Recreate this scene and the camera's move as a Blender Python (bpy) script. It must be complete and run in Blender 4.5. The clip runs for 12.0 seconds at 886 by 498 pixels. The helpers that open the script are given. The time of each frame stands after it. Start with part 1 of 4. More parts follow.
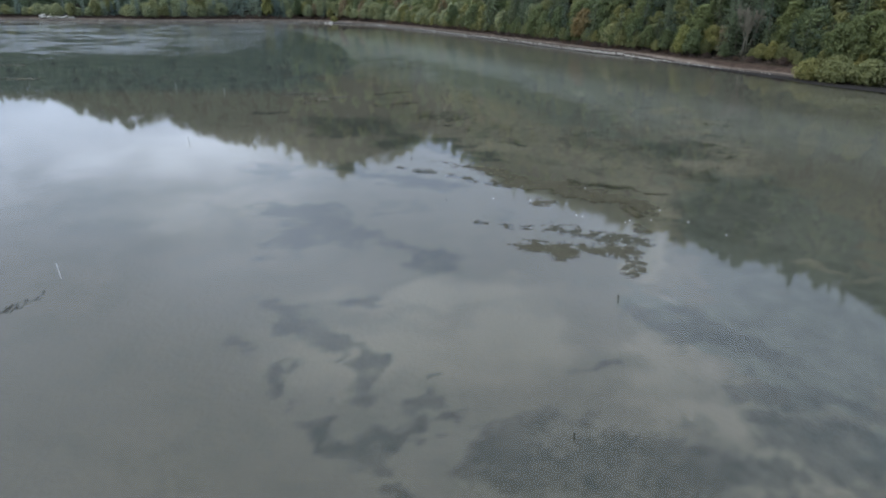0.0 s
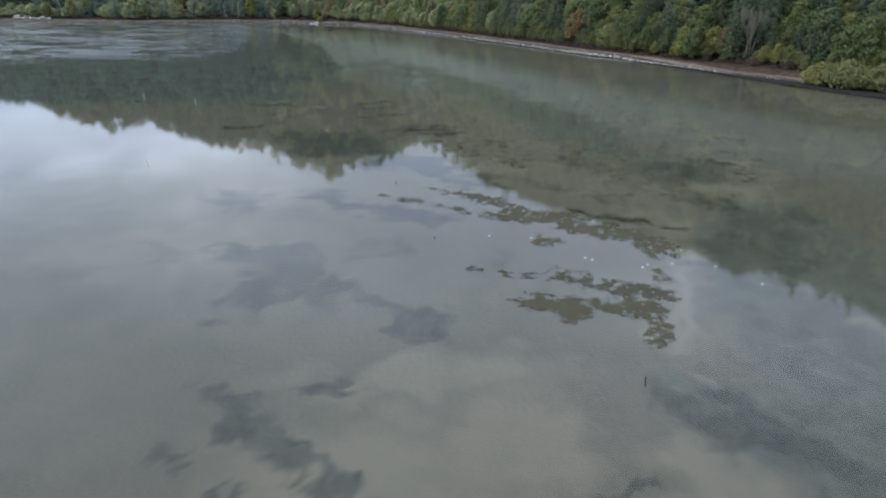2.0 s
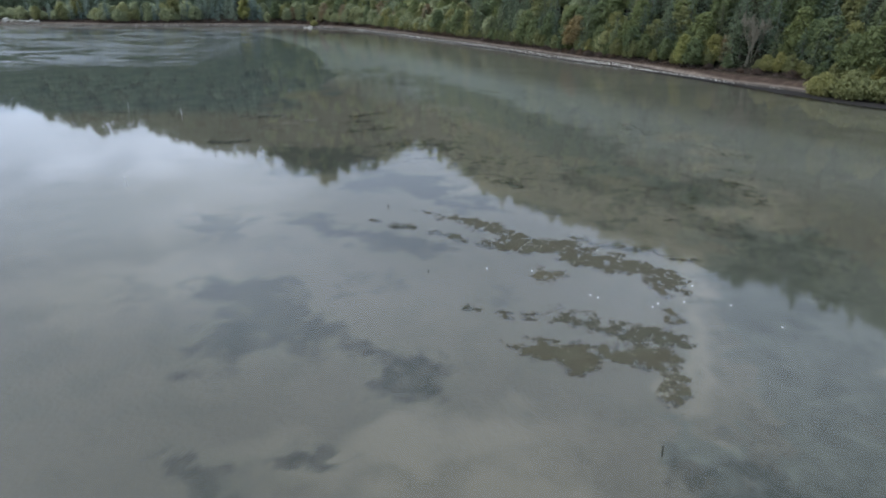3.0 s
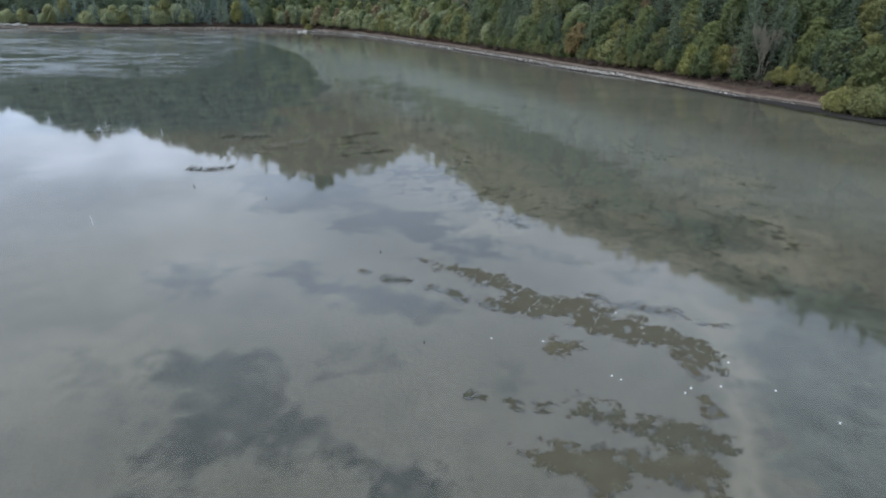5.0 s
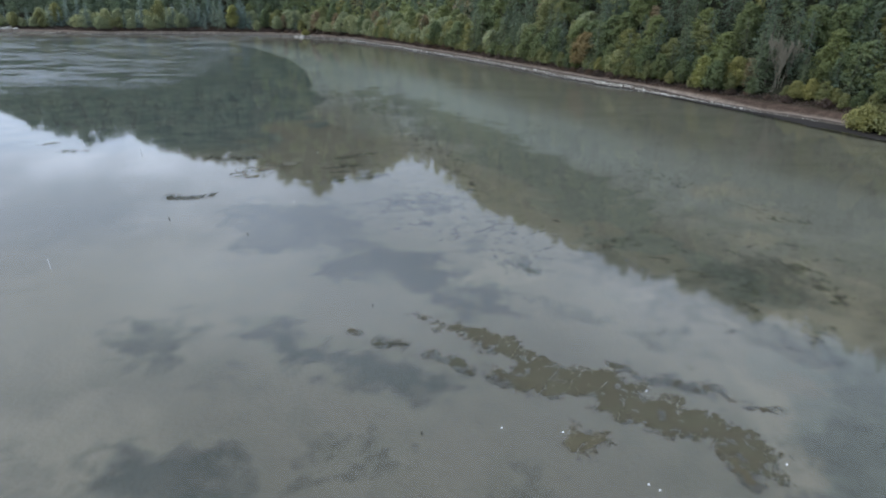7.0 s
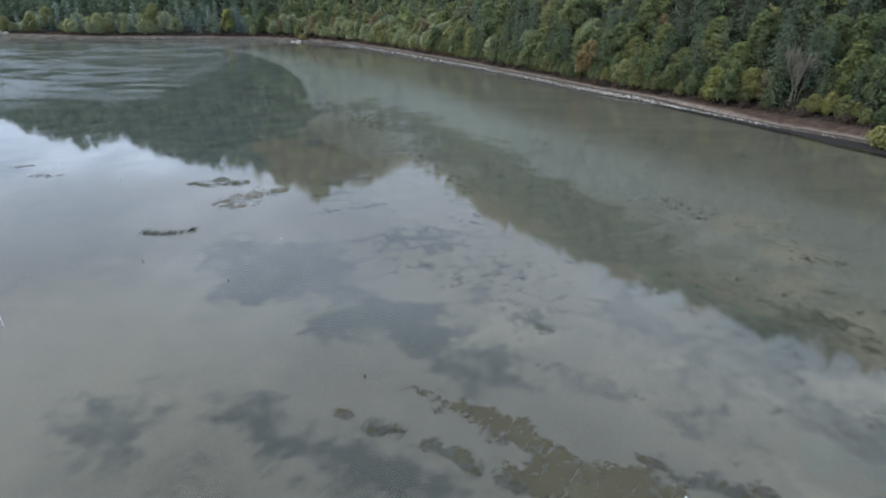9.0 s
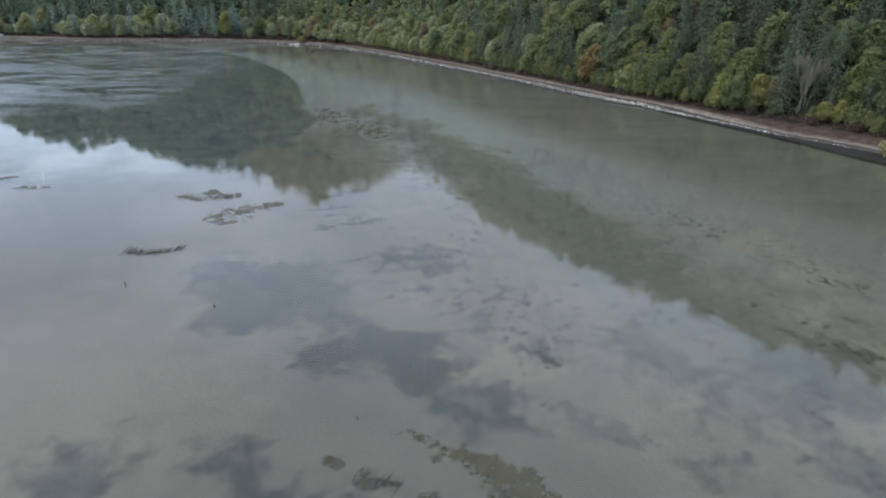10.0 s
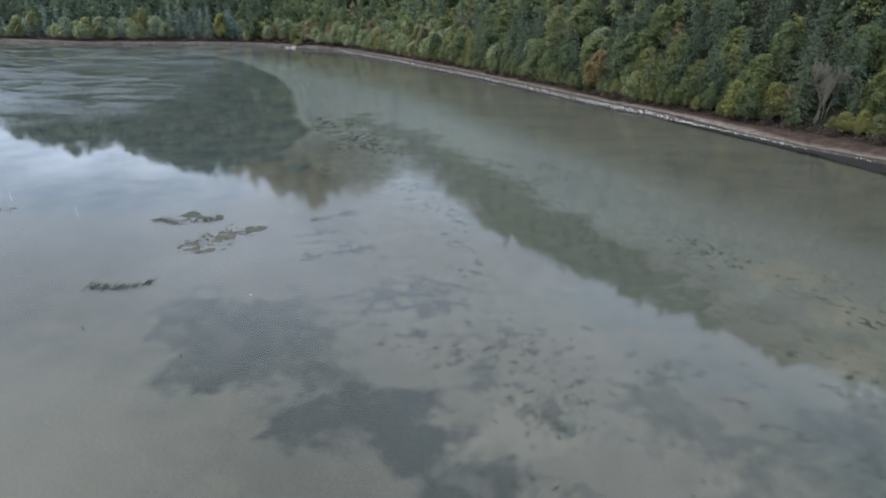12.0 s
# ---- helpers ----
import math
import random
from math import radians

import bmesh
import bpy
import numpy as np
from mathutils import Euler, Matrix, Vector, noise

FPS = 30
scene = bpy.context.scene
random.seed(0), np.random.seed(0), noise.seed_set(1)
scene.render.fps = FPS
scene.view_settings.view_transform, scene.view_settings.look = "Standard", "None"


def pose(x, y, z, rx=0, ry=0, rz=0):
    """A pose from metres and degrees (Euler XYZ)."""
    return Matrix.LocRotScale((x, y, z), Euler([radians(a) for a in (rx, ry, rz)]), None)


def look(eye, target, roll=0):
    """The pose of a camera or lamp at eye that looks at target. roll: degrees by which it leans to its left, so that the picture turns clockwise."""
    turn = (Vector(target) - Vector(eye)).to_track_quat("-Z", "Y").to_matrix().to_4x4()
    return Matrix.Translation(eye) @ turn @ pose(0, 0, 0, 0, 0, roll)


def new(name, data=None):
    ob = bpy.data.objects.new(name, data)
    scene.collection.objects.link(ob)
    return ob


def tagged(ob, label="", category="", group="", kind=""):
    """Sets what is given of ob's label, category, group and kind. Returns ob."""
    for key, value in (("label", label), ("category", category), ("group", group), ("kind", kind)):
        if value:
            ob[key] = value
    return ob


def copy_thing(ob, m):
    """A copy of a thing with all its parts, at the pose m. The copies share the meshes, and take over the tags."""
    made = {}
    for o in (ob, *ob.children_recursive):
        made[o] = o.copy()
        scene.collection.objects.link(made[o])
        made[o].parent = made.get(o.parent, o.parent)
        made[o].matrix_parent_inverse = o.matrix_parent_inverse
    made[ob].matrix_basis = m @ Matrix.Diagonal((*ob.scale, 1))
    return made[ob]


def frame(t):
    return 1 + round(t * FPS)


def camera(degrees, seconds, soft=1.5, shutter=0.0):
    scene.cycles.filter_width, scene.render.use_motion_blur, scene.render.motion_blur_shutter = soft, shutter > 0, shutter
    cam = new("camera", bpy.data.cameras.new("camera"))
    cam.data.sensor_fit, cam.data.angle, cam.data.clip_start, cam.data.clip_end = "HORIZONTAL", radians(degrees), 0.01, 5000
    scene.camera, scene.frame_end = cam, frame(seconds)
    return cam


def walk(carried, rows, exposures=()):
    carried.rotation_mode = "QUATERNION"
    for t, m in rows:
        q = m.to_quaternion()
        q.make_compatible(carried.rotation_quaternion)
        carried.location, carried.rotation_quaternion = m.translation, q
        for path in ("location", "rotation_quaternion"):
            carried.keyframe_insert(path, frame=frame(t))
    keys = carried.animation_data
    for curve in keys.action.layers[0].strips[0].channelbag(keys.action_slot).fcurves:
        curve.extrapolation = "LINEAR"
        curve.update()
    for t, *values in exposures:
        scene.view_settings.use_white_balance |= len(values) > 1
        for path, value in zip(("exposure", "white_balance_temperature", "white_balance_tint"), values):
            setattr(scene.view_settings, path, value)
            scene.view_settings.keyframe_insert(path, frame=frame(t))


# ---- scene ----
cam = camera(70.0, 12.0, soft=2.0)
PATH = [
    (0, (1.196, -0.538, 31.782), (1.297, 1.298, 30.995), 0.2),
    (0.5, (1.474, 3.153, 31.866), (1.582, 4.988, 31.078), 0.2),
    (1, (1.819, 6.782, 31.968), (1.934, 8.616, 31.178), 0.1),
    (1.5, (2.188, 10.365, 32.159), (2.306, 12.197, 31.367), 0.0),
    (2, (2.508, 13.896, 32.586), (2.635, 15.728, 31.793), 0.1),
    (2.5, (2.814, 17.382, 33.321), (2.95, 19.214, 32.53), 0.2),
    (3, (3.108, 20.748, 34.093), (3.249, 22.581, 33.304), 0.3),
    (5, (3.912, 33.027, 37.05), (4.061, 34.857, 36.258), 0.4),
    (5.5, (4.066, 36.161, 37.521), (4.216, 37.992, 36.73), 0.5),
    (6, (4.221, 39.372, 37.973), (4.371, 41.203, 37.183), 0.5),
    (6.5, (4.429, 42.583, 38.368), (4.581, 44.415, 37.579), 0.6),
    (7, (4.627, 45.808, 38.76), (4.779, 47.64, 37.973), 0.7),
    (9, (5.276, 57.801, 41.331), (5.429, 59.632, 40.542), 0.7),
    (9.5, (5.533, 60.843, 41.782), (5.686, 62.674, 40.994), 0.8),
    (10, (5.829, 63.866, 42.218), (5.982, 65.698, 41.431), 0.8),
    (10.5, (6.149, 66.809, 42.604), (6.3, 68.641, 41.818), 0.8),
    (11, (6.471, 69.599, 42.852), (6.622, 71.432, 42.066), 0.8),
    (11.5, (6.897, 72.392, 42.971), (7.046, 74.225, 42.185), 0.8),
    (12, (7.291, 75.169, 42.992), (7.441, 77.002, 42.206), 0.8),
]
walk(cam, [(t, look(eye, target, roll)) for t, eye, target, roll in PATH], exposures=[(0, 1.4), (3, 1.47), (6, 1.54), (12, 1.56)])

# ---- sky, sun, exposure ----
SUN_AZ, SUN_EL = radians(-82), radians(40)
world = bpy.data.worlds.new("cloudy_sky")
scene.world = world
world.use_nodes = True


class Nodes:
    """Short forms for building a node tree."""

    def __init__(self, tree):
        self.tree = tree

    def add(self, kind, values=None):
        n = self.tree.nodes.new(kind)
        for k, v in (values or {}).items():
            if isinstance(v, bpy.types.NodeSocket):
                self.tree.links.new(v, n.inputs[k])
            else:
                n.inputs[k].default_value = v
        return n

    def link(self, a, b):
        self.tree.links.new(a, b)

    def math(self, op, a, b=0.0, clamp=False):
        n = self.add("ShaderNodeMath", {0: a, 1: b})
        n.operation, n.use_clamp = op, clamp
        return n.outputs[0]

    def noise(self, vec, scale, detail=4.0, rough=0.55, warp=0.0):
        return self.add("ShaderNodeTexNoise", {"Vector": vec, "Scale": scale, "Detail": detail, "Roughness": rough, "Distortion": warp}).outputs[0]

    def ramp(self, fac, stops):
        n = self.add("ShaderNodeValToRGB", {0: fac})
        els = n.color_ramp.elements
        while len(els) < len(stops):
            els.new(0.5)
        for e, (p, c) in zip(els, stops):
            e.position = p
            e.color = (c, c, c, 1) if isinstance(c, (int, float)) else (*c, 1)
        return n.outputs[0]

    def mix(self, fac, a, b, blend="MIX"):
        n = self.tree.nodes.new("ShaderNodeMix")
        n.data_type, n.blend_type = "RGBA", blend
        for sock, v in ((n.inputs[0], fac), (n.inputs[6], a), (n.inputs[7], b)):
            if isinstance(v, bpy.types.NodeSocket):
                self.tree.links.new(v, sock)
            else:
                sock.default_value = v if isinstance(v, (int, float)) else (*v, 1) if len(v) == 3 else v
        return n.outputs[2]


def build_sky():
    k = Nodes(world.node_tree)
    world.node_tree.nodes.clear()
    sky = k.add("ShaderNodeTexSky")
    sky.sky_type, sky.sun_disc, sky.sun_elevation, sky.sun_rotation, sky.dust_density = "NISHITA", False, SUN_EL, SUN_AZ, 2.0
    d = k.add("ShaderNodeTexCoord").outputs["Generated"]
    z = k.add("ShaderNodeSeparateXYZ", {0: d}).outputs[2]
    # a flat cloud layer: the view direction meets it far off near the horizon
    scaled = k.add("ShaderNodeVectorMath", {0: d, 3: k.math("DIVIDE", 1.0, k.math("ADD", k.math("ABSOLUTE", z), 0.22))})
    scaled.operation = "SCALE"
    flat = scaled.outputs[0]
    sunward = k.add("ShaderNodeVectorMath", {0: d, 1: (math.sin(SUN_AZ) * math.cos(SUN_EL), math.cos(SUN_AZ) * math.cos(SUN_EL), math.sin(SUN_EL))})
    sunward.operation = "DOT_PRODUCT"
    glow = k.math("POWER", k.math("MAXIMUM", sunward.outputs["Value"], 0.0), 3.0)
    def bank_of_cloud(bearing, height, wide, high):
        """A ragged oval stretch of the sky, 1 at its middle."""
        b, e = radians(bearing), radians(height)
        off = k.add("ShaderNodeVectorMath", {0: d, 1: (math.sin(b) * math.cos(e), math.cos(b) * math.cos(e), math.sin(e))})
        off.operation = "SUBTRACT"
        x, y, zz = (k.add("ShaderNodeSeparateXYZ", {0: off.outputs[0]}).outputs[i] for i in range(3))
        across = k.math("DIVIDE", k.math("SUBTRACT", k.math("MULTIPLY", x, math.cos(b)), k.math("MULTIPLY", y, math.sin(b))), math.sin(radians(wide)))
        up = k.math("DIVIDE", zz, math.sin(radians(high)))
        r = k.math("SQRT", k.math("ADD", k.math("MULTIPLY", across, across), k.math("MULTIPLY", up, up)))
        return k.math("SUBTRACT", 1.0, r, True)

    bright = k.math("ADD", bank_of_cloud(-30, 13, 9, 3.5), k.math("MULTIPLY", bank_of_cloud(-22, 14, 7, 3.5), 0.9))
    billow = k.math("MULTIPLY", k.math("SUBTRACT", k.ramp(k.noise(flat, 4.5, 6, 0.6, 0.4), [(0.4, 0.0), (0.58, 1.0)]), 0.45), k.math("MULTIPLY", bank_of_cloud(-27, 17, 20, 9), 0.22))
    lump = k.math("ADD", k.math("ADD", k.noise(flat, 1.3, 4, 0.5, 0.2), billow), k.math("SUBTRACT", k.math("MULTIPLY", bright, 0.03), k.math("MULTIPLY", bank_of_cloud(-33, 23, 24, 10), 0.2)))
    cover = k.math("SUBTRACT", 1.0, k.math("MULTIPLY", k.ramp(k.math("ADD", bank_of_cloud(-27, 18.5, 9, 5), k.math("MULTIPLY", k.math("SUBTRACT", k.noise(flat, 5.0, 5, 0.6, 0.3), 0.5), 1.2)), [(0.2, 0.0), (0.8, 1.0)]), 0.5))
    tone = k.ramp(lump, [(0.25, (3.32, 4.03, 5.3)), (0.5, (3.8, 4.6, 6.0)), (0.75, (6.4, 7.45, 9.4))])
    tone = k.mix(1.0, tone, k.math("ADD", 0.97, k.math("MULTIPLY", glow, 0.15)), "MULTIPLY")
    col = k.mix(cover, sky.outputs[0], tone)
    bg = k.add("ShaderNodeBackground", {"Color": col, "Strength": 0.1})
    k.link(bg.outputs[0], k.add("ShaderNodeOutputWorld").inputs[0])


build_sky()
sun = new("sun", bpy.data.lights.new("sun", "SUN"))
sun.data.energy, sun.data.angle, sun.data.color = 0.7, radians(25), (1.0, 0.96, 0.9)
sun.matrix_world = look((200 * math.sin(SUN_AZ) * math.cos(SUN_EL), 200 * math.cos(SUN_AZ) * math.cos(SUN_EL), 200 * math.sin(SUN_EL)), (0, 0, 0))


# ---- materials ----
def material(name):
    m = bpy.data.materials.new(name)
    m.use_nodes = True
    m.node_tree.nodes.clear()
    return m, Nodes(m.node_tree)


def surface(k, color, rough=0.8, bump=None, strength=0.3, dist=0.1, spec=0.3, extra=None):
    vals = {"Base Color": color if isinstance(color, bpy.types.NodeSocket) else (*color, 1), "Roughness": rough, "Specular IOR Level": spec}
    vals.update(extra or {})
    p = k.add("ShaderNodeBsdfPrincipled", vals)
    if bump is not None:
        b = k.add("ShaderNodeBump", {"Strength": strength, "Distance": dist, "Height": bump})
        k.link(b.outputs[0], p.inputs["Normal"])
    k.link(p.outputs[0], k.add("ShaderNodeOutputMaterial").inputs[0])
    return p


def attr(k, name):
    n = k.add("ShaderNodeAttribute")
    n.attribute_name = name
    return n.outputs["Fac"]


def position(k):
    return k.add("ShaderNodeNewGeometry").outputs["Position"]


def leafy(k, col, through_share):
    """Leaves: a dull surface that lets part of the light through."""
    p = k.add("ShaderNodeBsdfPrincipled", {"Base Color": col, "Roughness": 0.6, "Specular IOR Level": 0.2})
    t = k.add("ShaderNodeBsdfTranslucent", {"Color": col})
    m = k.add("ShaderNodeMixShader", {0: through_share, 1: p.outputs[0], 2: t.outputs[0]})
    k.link(m.outputs[0], k.add("ShaderNodeOutputMaterial").inputs[0])


def leaf_material(name, dark, light, hue_obj=0.25):
    m, k = material(name)
    island = k.add("ShaderNodeNewGeometry").outputs["Random Per Island"]
    per_tree = k.add("ShaderNodeObjectInfo").outputs["Random"]
    base = k.mix(island, dark, light)
    tree = k.ramp(per_tree, [(0.0, (0.75, 0.82, 0.86)), (0.5, (1.0, 1.0, 1.0)), (1.0, (1.28, 1.15, 0.88))])
    leafy(k, k.mix(hue_obj * 2.5, base, k.mix(1.0, base, tree, "MULTIPLY")), 0.62)
    return m


def wood_material(name, dark, light):
    m, k = material(name)
    pos = position(k)
    n = k.noise(pos, 3.0, 6, 0.65)
    surface(k, k.mix(n, dark, light), 0.9, n, 0.5, 0.05)
    return m


def woodland_material():
    m, k = material("woodland_leaves")
    island = k.add("ShaderNodeNewGeometry").outputs["Random Per Island"]
    tint = attr(k, "tint")
    col = k.ramp(tint, [(0.0, (0.127, 0.167, 0.119)), (0.42, (0.171, 0.218, 0.134)), (0.62, (0.231, 0.27, 0.127)), (0.8, (0.297, 0.33, 0.138)), (0.92, (0.341, 0.314, 0.132)), (1.0, (0.33, 0.264, 0.176))])
    col = k.mix(1.0, col, k.ramp(island, [(0.0, 0.8), (1.0, 1.22)]), "MULTIPLY")
    leafy(k, col, 0.62)
    return m


def stone_material():
    m, k = material("pale_shore_stone")
    pos = position(k)
    island = k.add("ShaderNodeNewGeometry").outputs["Random Per Island"]
    col = k.ramp(island, [(0.0, (0.1, 0.092, 0.084)), (0.35, (0.22, 0.205, 0.175)), (0.7, (0.5, 0.475, 0.41)), (1.0, (0.68, 0.65, 0.57))])
    n = k.noise(pos, 4.0, 6, 0.6)
    col = k.mix(1.0, col, k.ramp(n, [(0.3, 0.7), (0.7, 1.15)]), "MULTIPLY")
    surface(k, col, 0.85, n, 0.5, 0.08)
    return m


def ground_material():
    m, k = material("lake_bed_and_bank")
    pos = position(k)
    inland, weed, silt, deep = attr(k, "inland"), attr(k, "weed"), attr(k, "silt"), attr(k, "deep")
    big, mid, fine = k.noise(pos, 0.035, 5, 0.6), k.noise(pos, 0.25, 7, 0.62, 0.6), k.noise(pos, 1.7, 5, 0.6)
    flats = k.mix(k.ramp(big, [(0.35, 0.0), (0.65, 1.0)]), (0.178, 0.163, 0.123), (0.212, 0.192, 0.145))
    milky = k.mix(k.ramp(big, [(0.35, 0.0), (0.65, 1.0)]), (0.285, 0.297, 0.268), (0.325, 0.336, 0.305))
    brown = k.mix(k.ramp(k.noise(k.add("ShaderNodeMapping", {"Vector": pos, "Scale": (0.5, 1.2, 1.0)}).outputs[0], 0.07, 6, 0.65, 0.8), [(0.35, 0.0), (0.65, 1.0)]), (0.15, 0.138, 0.104), (0.21, 0.194, 0.152))
    # the flats, then a belt of paler silt, then brown mud along the bank
    belt = k.math("ADD", k.math("DIVIDE", inland, 160.0), k.math("ADD", 1.0, k.math("MULTIPLY", k.math("SUBTRACT", big, 0.5), 0.22)))
    north = k.ramp(k.math("DIVIDE", k.add("ShaderNodeSeparateXYZ", {0: pos}).outputs[1], 400.0), [(0.58, 0.0), (0.72, 1.0)])
    west = k.ramp(k.math("DIVIDE", k.add("ShaderNodeSeparateXYZ", {0: pos}).outputs[0], 100.0), [(0.3, 1.0), (0.75, 0.4)])
    grey = k.mix(k.math("MULTIPLY", west, k.math("MAXIMUM", north, k.ramp(belt, [(0.2, 0.0), (0.4, 1.0)]))), flats, milky)
    east = k.ramp(k.math("DIVIDE", k.add("ShaderNodeSeparateXYZ", {0: pos}).outputs[0], 100.0), [(0.2, 0.0), (1.0, 0.13)])
    mud = k.mix(k.ramp(k.math("ADD", belt, east), [(0.6, 0.0), (0.76, 1.0)]), grey, brown)
    mud = k.mix(1.0, mud, k.ramp(fine, [(0.2, 0.9), (0.8, 1.1)]), "MULTIPLY")
    # faint growth of algae over the open flats
    algae = k.math("ADD", k.noise(pos, 0.17, 8, 0.7, 0.15), k.math("MULTIPLY", k.math("SUBTRACT", big, 0.5), 0.5))
    open_flats = k.math("SUBTRACT", k.ramp(belt, [(0.3, 1.0), (0.5, 0.25)]), k.math("MULTIPLY", north, 0.8), True)
    mud = k.mix(k.math("MULTIPLY", k.ramp(algae, [(0.47, 0.0), (0.62, 0.34)]), open_flats), mud, k.mix(fine, (0.095, 0.1, 0.072), (0.15, 0.15, 0.105)))
    uneven = k.math("MULTIPLY", k.math("SUBTRACT", mid, 0.5), 1.7)
    weedc = k.mix(fine, (0.052, 0.06, 0.05), (0.095, 0.1, 0.078))
    green = k.mix(k.ramp(k.noise(pos, 0.3, 7, 0.7), [(0.35, 0.0), (0.65, 1.0)]), (0.138, 0.144, 0.113), (0.185, 0.188, 0.15))
    mud = k.mix(k.ramp(k.math("ADD", attr(k, "meadow"), k.math("MULTIPLY", uneven, 0.5)), [(0.3, 0.0), (0.65, 0.85)]), mud, green)
    mud = k.mix(k.ramp(k.math("ADD", silt, k.math("MULTIPLY", uneven, 0.55)), [(0.2, 0.0), (0.95, 0.6)]), mud, (0.315, 0.28, 0.208))
    speck = k.math("MULTIPLY", k.math("SUBTRACT", k.noise(pos, 0.42, 7, 0.66, 0.9), 0.5), 2.6)
    mottle = attr(k, "mottle")
    bed = k.mix(k.ramp(k.math("ADD", mottle, k.math("ADD", speck, k.math("MULTIPLY", uneven, 0.7))), [(0.45, 0.0), (0.85, 0.55)]), mud, k.mix(fine, (0.122, 0.12, 0.093), (0.172, 0.168, 0.13)))
    bed = k.mix(k.ramp(k.math("ADD", weed, k.math("MULTIPLY", k.math("ADD", k.math("MULTIPLY", uneven, 0.55), k.math("MULTIPLY", speck, 0.2)), k.ramp(weed, [(0.0, 0.25), (0.35, 1.0)]))), [(0.2, 0.0), (0.85, 0.88)]), bed, weedc)
    bed = k.mix(k.ramp(k.math("ADD", deep, k.math("MULTIPLY", uneven, 0.2)), [(0.38, 0.0), (0.62, 1.0)]), bed, k.mix(k.ramp(k.noise(pos, 0.13, 7, 0.7, 0.2), [(0.4, 0.0), (0.6, 1.0)]), (0.09, 0.108, 0.1), (0.16, 0.172, 0.142)))
    # up the bank: grey stones, a dark line of ballast, bare tan earth, then litter under the woods
    wobble = k.math("ADD", inland, k.math("MULTIPLY", k.math("SUBTRACT", mid, 0.5), 2.4))
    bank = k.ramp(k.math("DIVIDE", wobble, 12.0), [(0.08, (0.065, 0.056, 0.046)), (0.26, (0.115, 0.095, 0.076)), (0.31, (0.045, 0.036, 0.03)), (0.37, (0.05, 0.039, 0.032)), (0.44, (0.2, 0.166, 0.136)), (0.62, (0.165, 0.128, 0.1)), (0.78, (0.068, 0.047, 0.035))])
    bank = k.mix(1.0, bank, k.ramp(k.noise(pos, 0.45, 6, 0.7), [(0.3, 0.45), (0.7, 1.4)]), "MULTIPLY")
    gravel = k.mix(1.0, bank, k.ramp(k.noise(pos, 2.5, 6, 0.7), [(0.25, 0.6), (0.75, 1.4)]), "MULTIPLY")
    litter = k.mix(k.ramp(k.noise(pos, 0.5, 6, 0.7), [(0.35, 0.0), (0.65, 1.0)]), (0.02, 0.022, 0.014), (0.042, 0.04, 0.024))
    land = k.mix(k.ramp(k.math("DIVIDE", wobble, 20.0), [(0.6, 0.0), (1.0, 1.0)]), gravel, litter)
    edge = k.math("ADD", k.math("DIVIDE", inland, 4.0), 0.5)
    wet = k.mix(k.ramp(k.math("ADD", attr(k, "margin"), k.math("MULTIPLY", uneven, 0.25)), [(0.3, 0.0), (0.7, 1.0)]), bed, (0.033, 0.03, 0.027))
    wet = k.mix(1.0, wet, (0.905, 0.905, 0.905), "MULTIPLY")
    col = k.mix(k.ramp(edge, [(0.55, 0.0), (0.8, 1.0)]), wet, land)
    surface(k, col, 0.9, k.math("ADD", fine, mid), 0.4, 0.15, 0.06)
    return m


def weed_material(name, dark, light, dry, gaps=0.06):
    """Matted water weed: damp strands, with drier pale wisps on top."""
    m, k = material(name)
    pos = position(k)
    mid, fine = k.noise(pos, 0.9, 6, 0.65, 0.8), k.noise(pos, 5.0, 4, 0.6)
    per = k.add("ShaderNodeObjectInfo").outputs["Random"]
    col = k.mix(k.ramp(mid, [(0.3, 0.0), (0.7, 1.0)]), dark, light)
    col = k.mix(k.ramp(fine, [(0.55, 0.0), (0.8, 0.55)]), col, dry)
    col = k.mix(k.ramp(k.noise(pos, 0.5, 5, 0.65), [(0.42, 0.0), (0.62, 0.6)]), col, k.mix(mid, (0.075, 0.075, 0.048), (0.11, 0.108, 0.072)))
    col = k.mix(1.0, col, k.ramp(per, [(0.0, (0.85, 0.9, 0.9)), (1.0, (1.15, 1.08, 1.0))]), "MULTIPLY")
    # sparse at the rim, where the mud shows between the strands
    torn = k.math("ADD", k.math("SUBTRACT", fine, 0.5), k.math("MULTIPLY", k.math("SUBTRACT", k.noise(pos, 1.6, 6, 0.7), 0.5), 1.2))
    sparse = k.ramp(k.math("ADD", attr(k, "thick"), torn), [(0.2, 1.0), (0.9, gaps)])
    bump = k.add("ShaderNodeBump", {"Strength": 0.6, "Distance": 0.08, "Height": k.math("ADD", fine, mid)}).outputs[0]
    p = k.add("ShaderNodeBsdfPrincipled", {"Base Color": col, "Roughness": 0.85, "Specular IOR Level": 0.06, "Normal": bump})
    gap = k.add("ShaderNodeBsdfTransparent")
    k.link(k.add("ShaderNodeMixShader", {0: sparse, 1: p.outputs[0], 2: gap.outputs[0]}).outputs[0], k.add("ShaderNodeOutputMaterial").inputs[0])
    return m


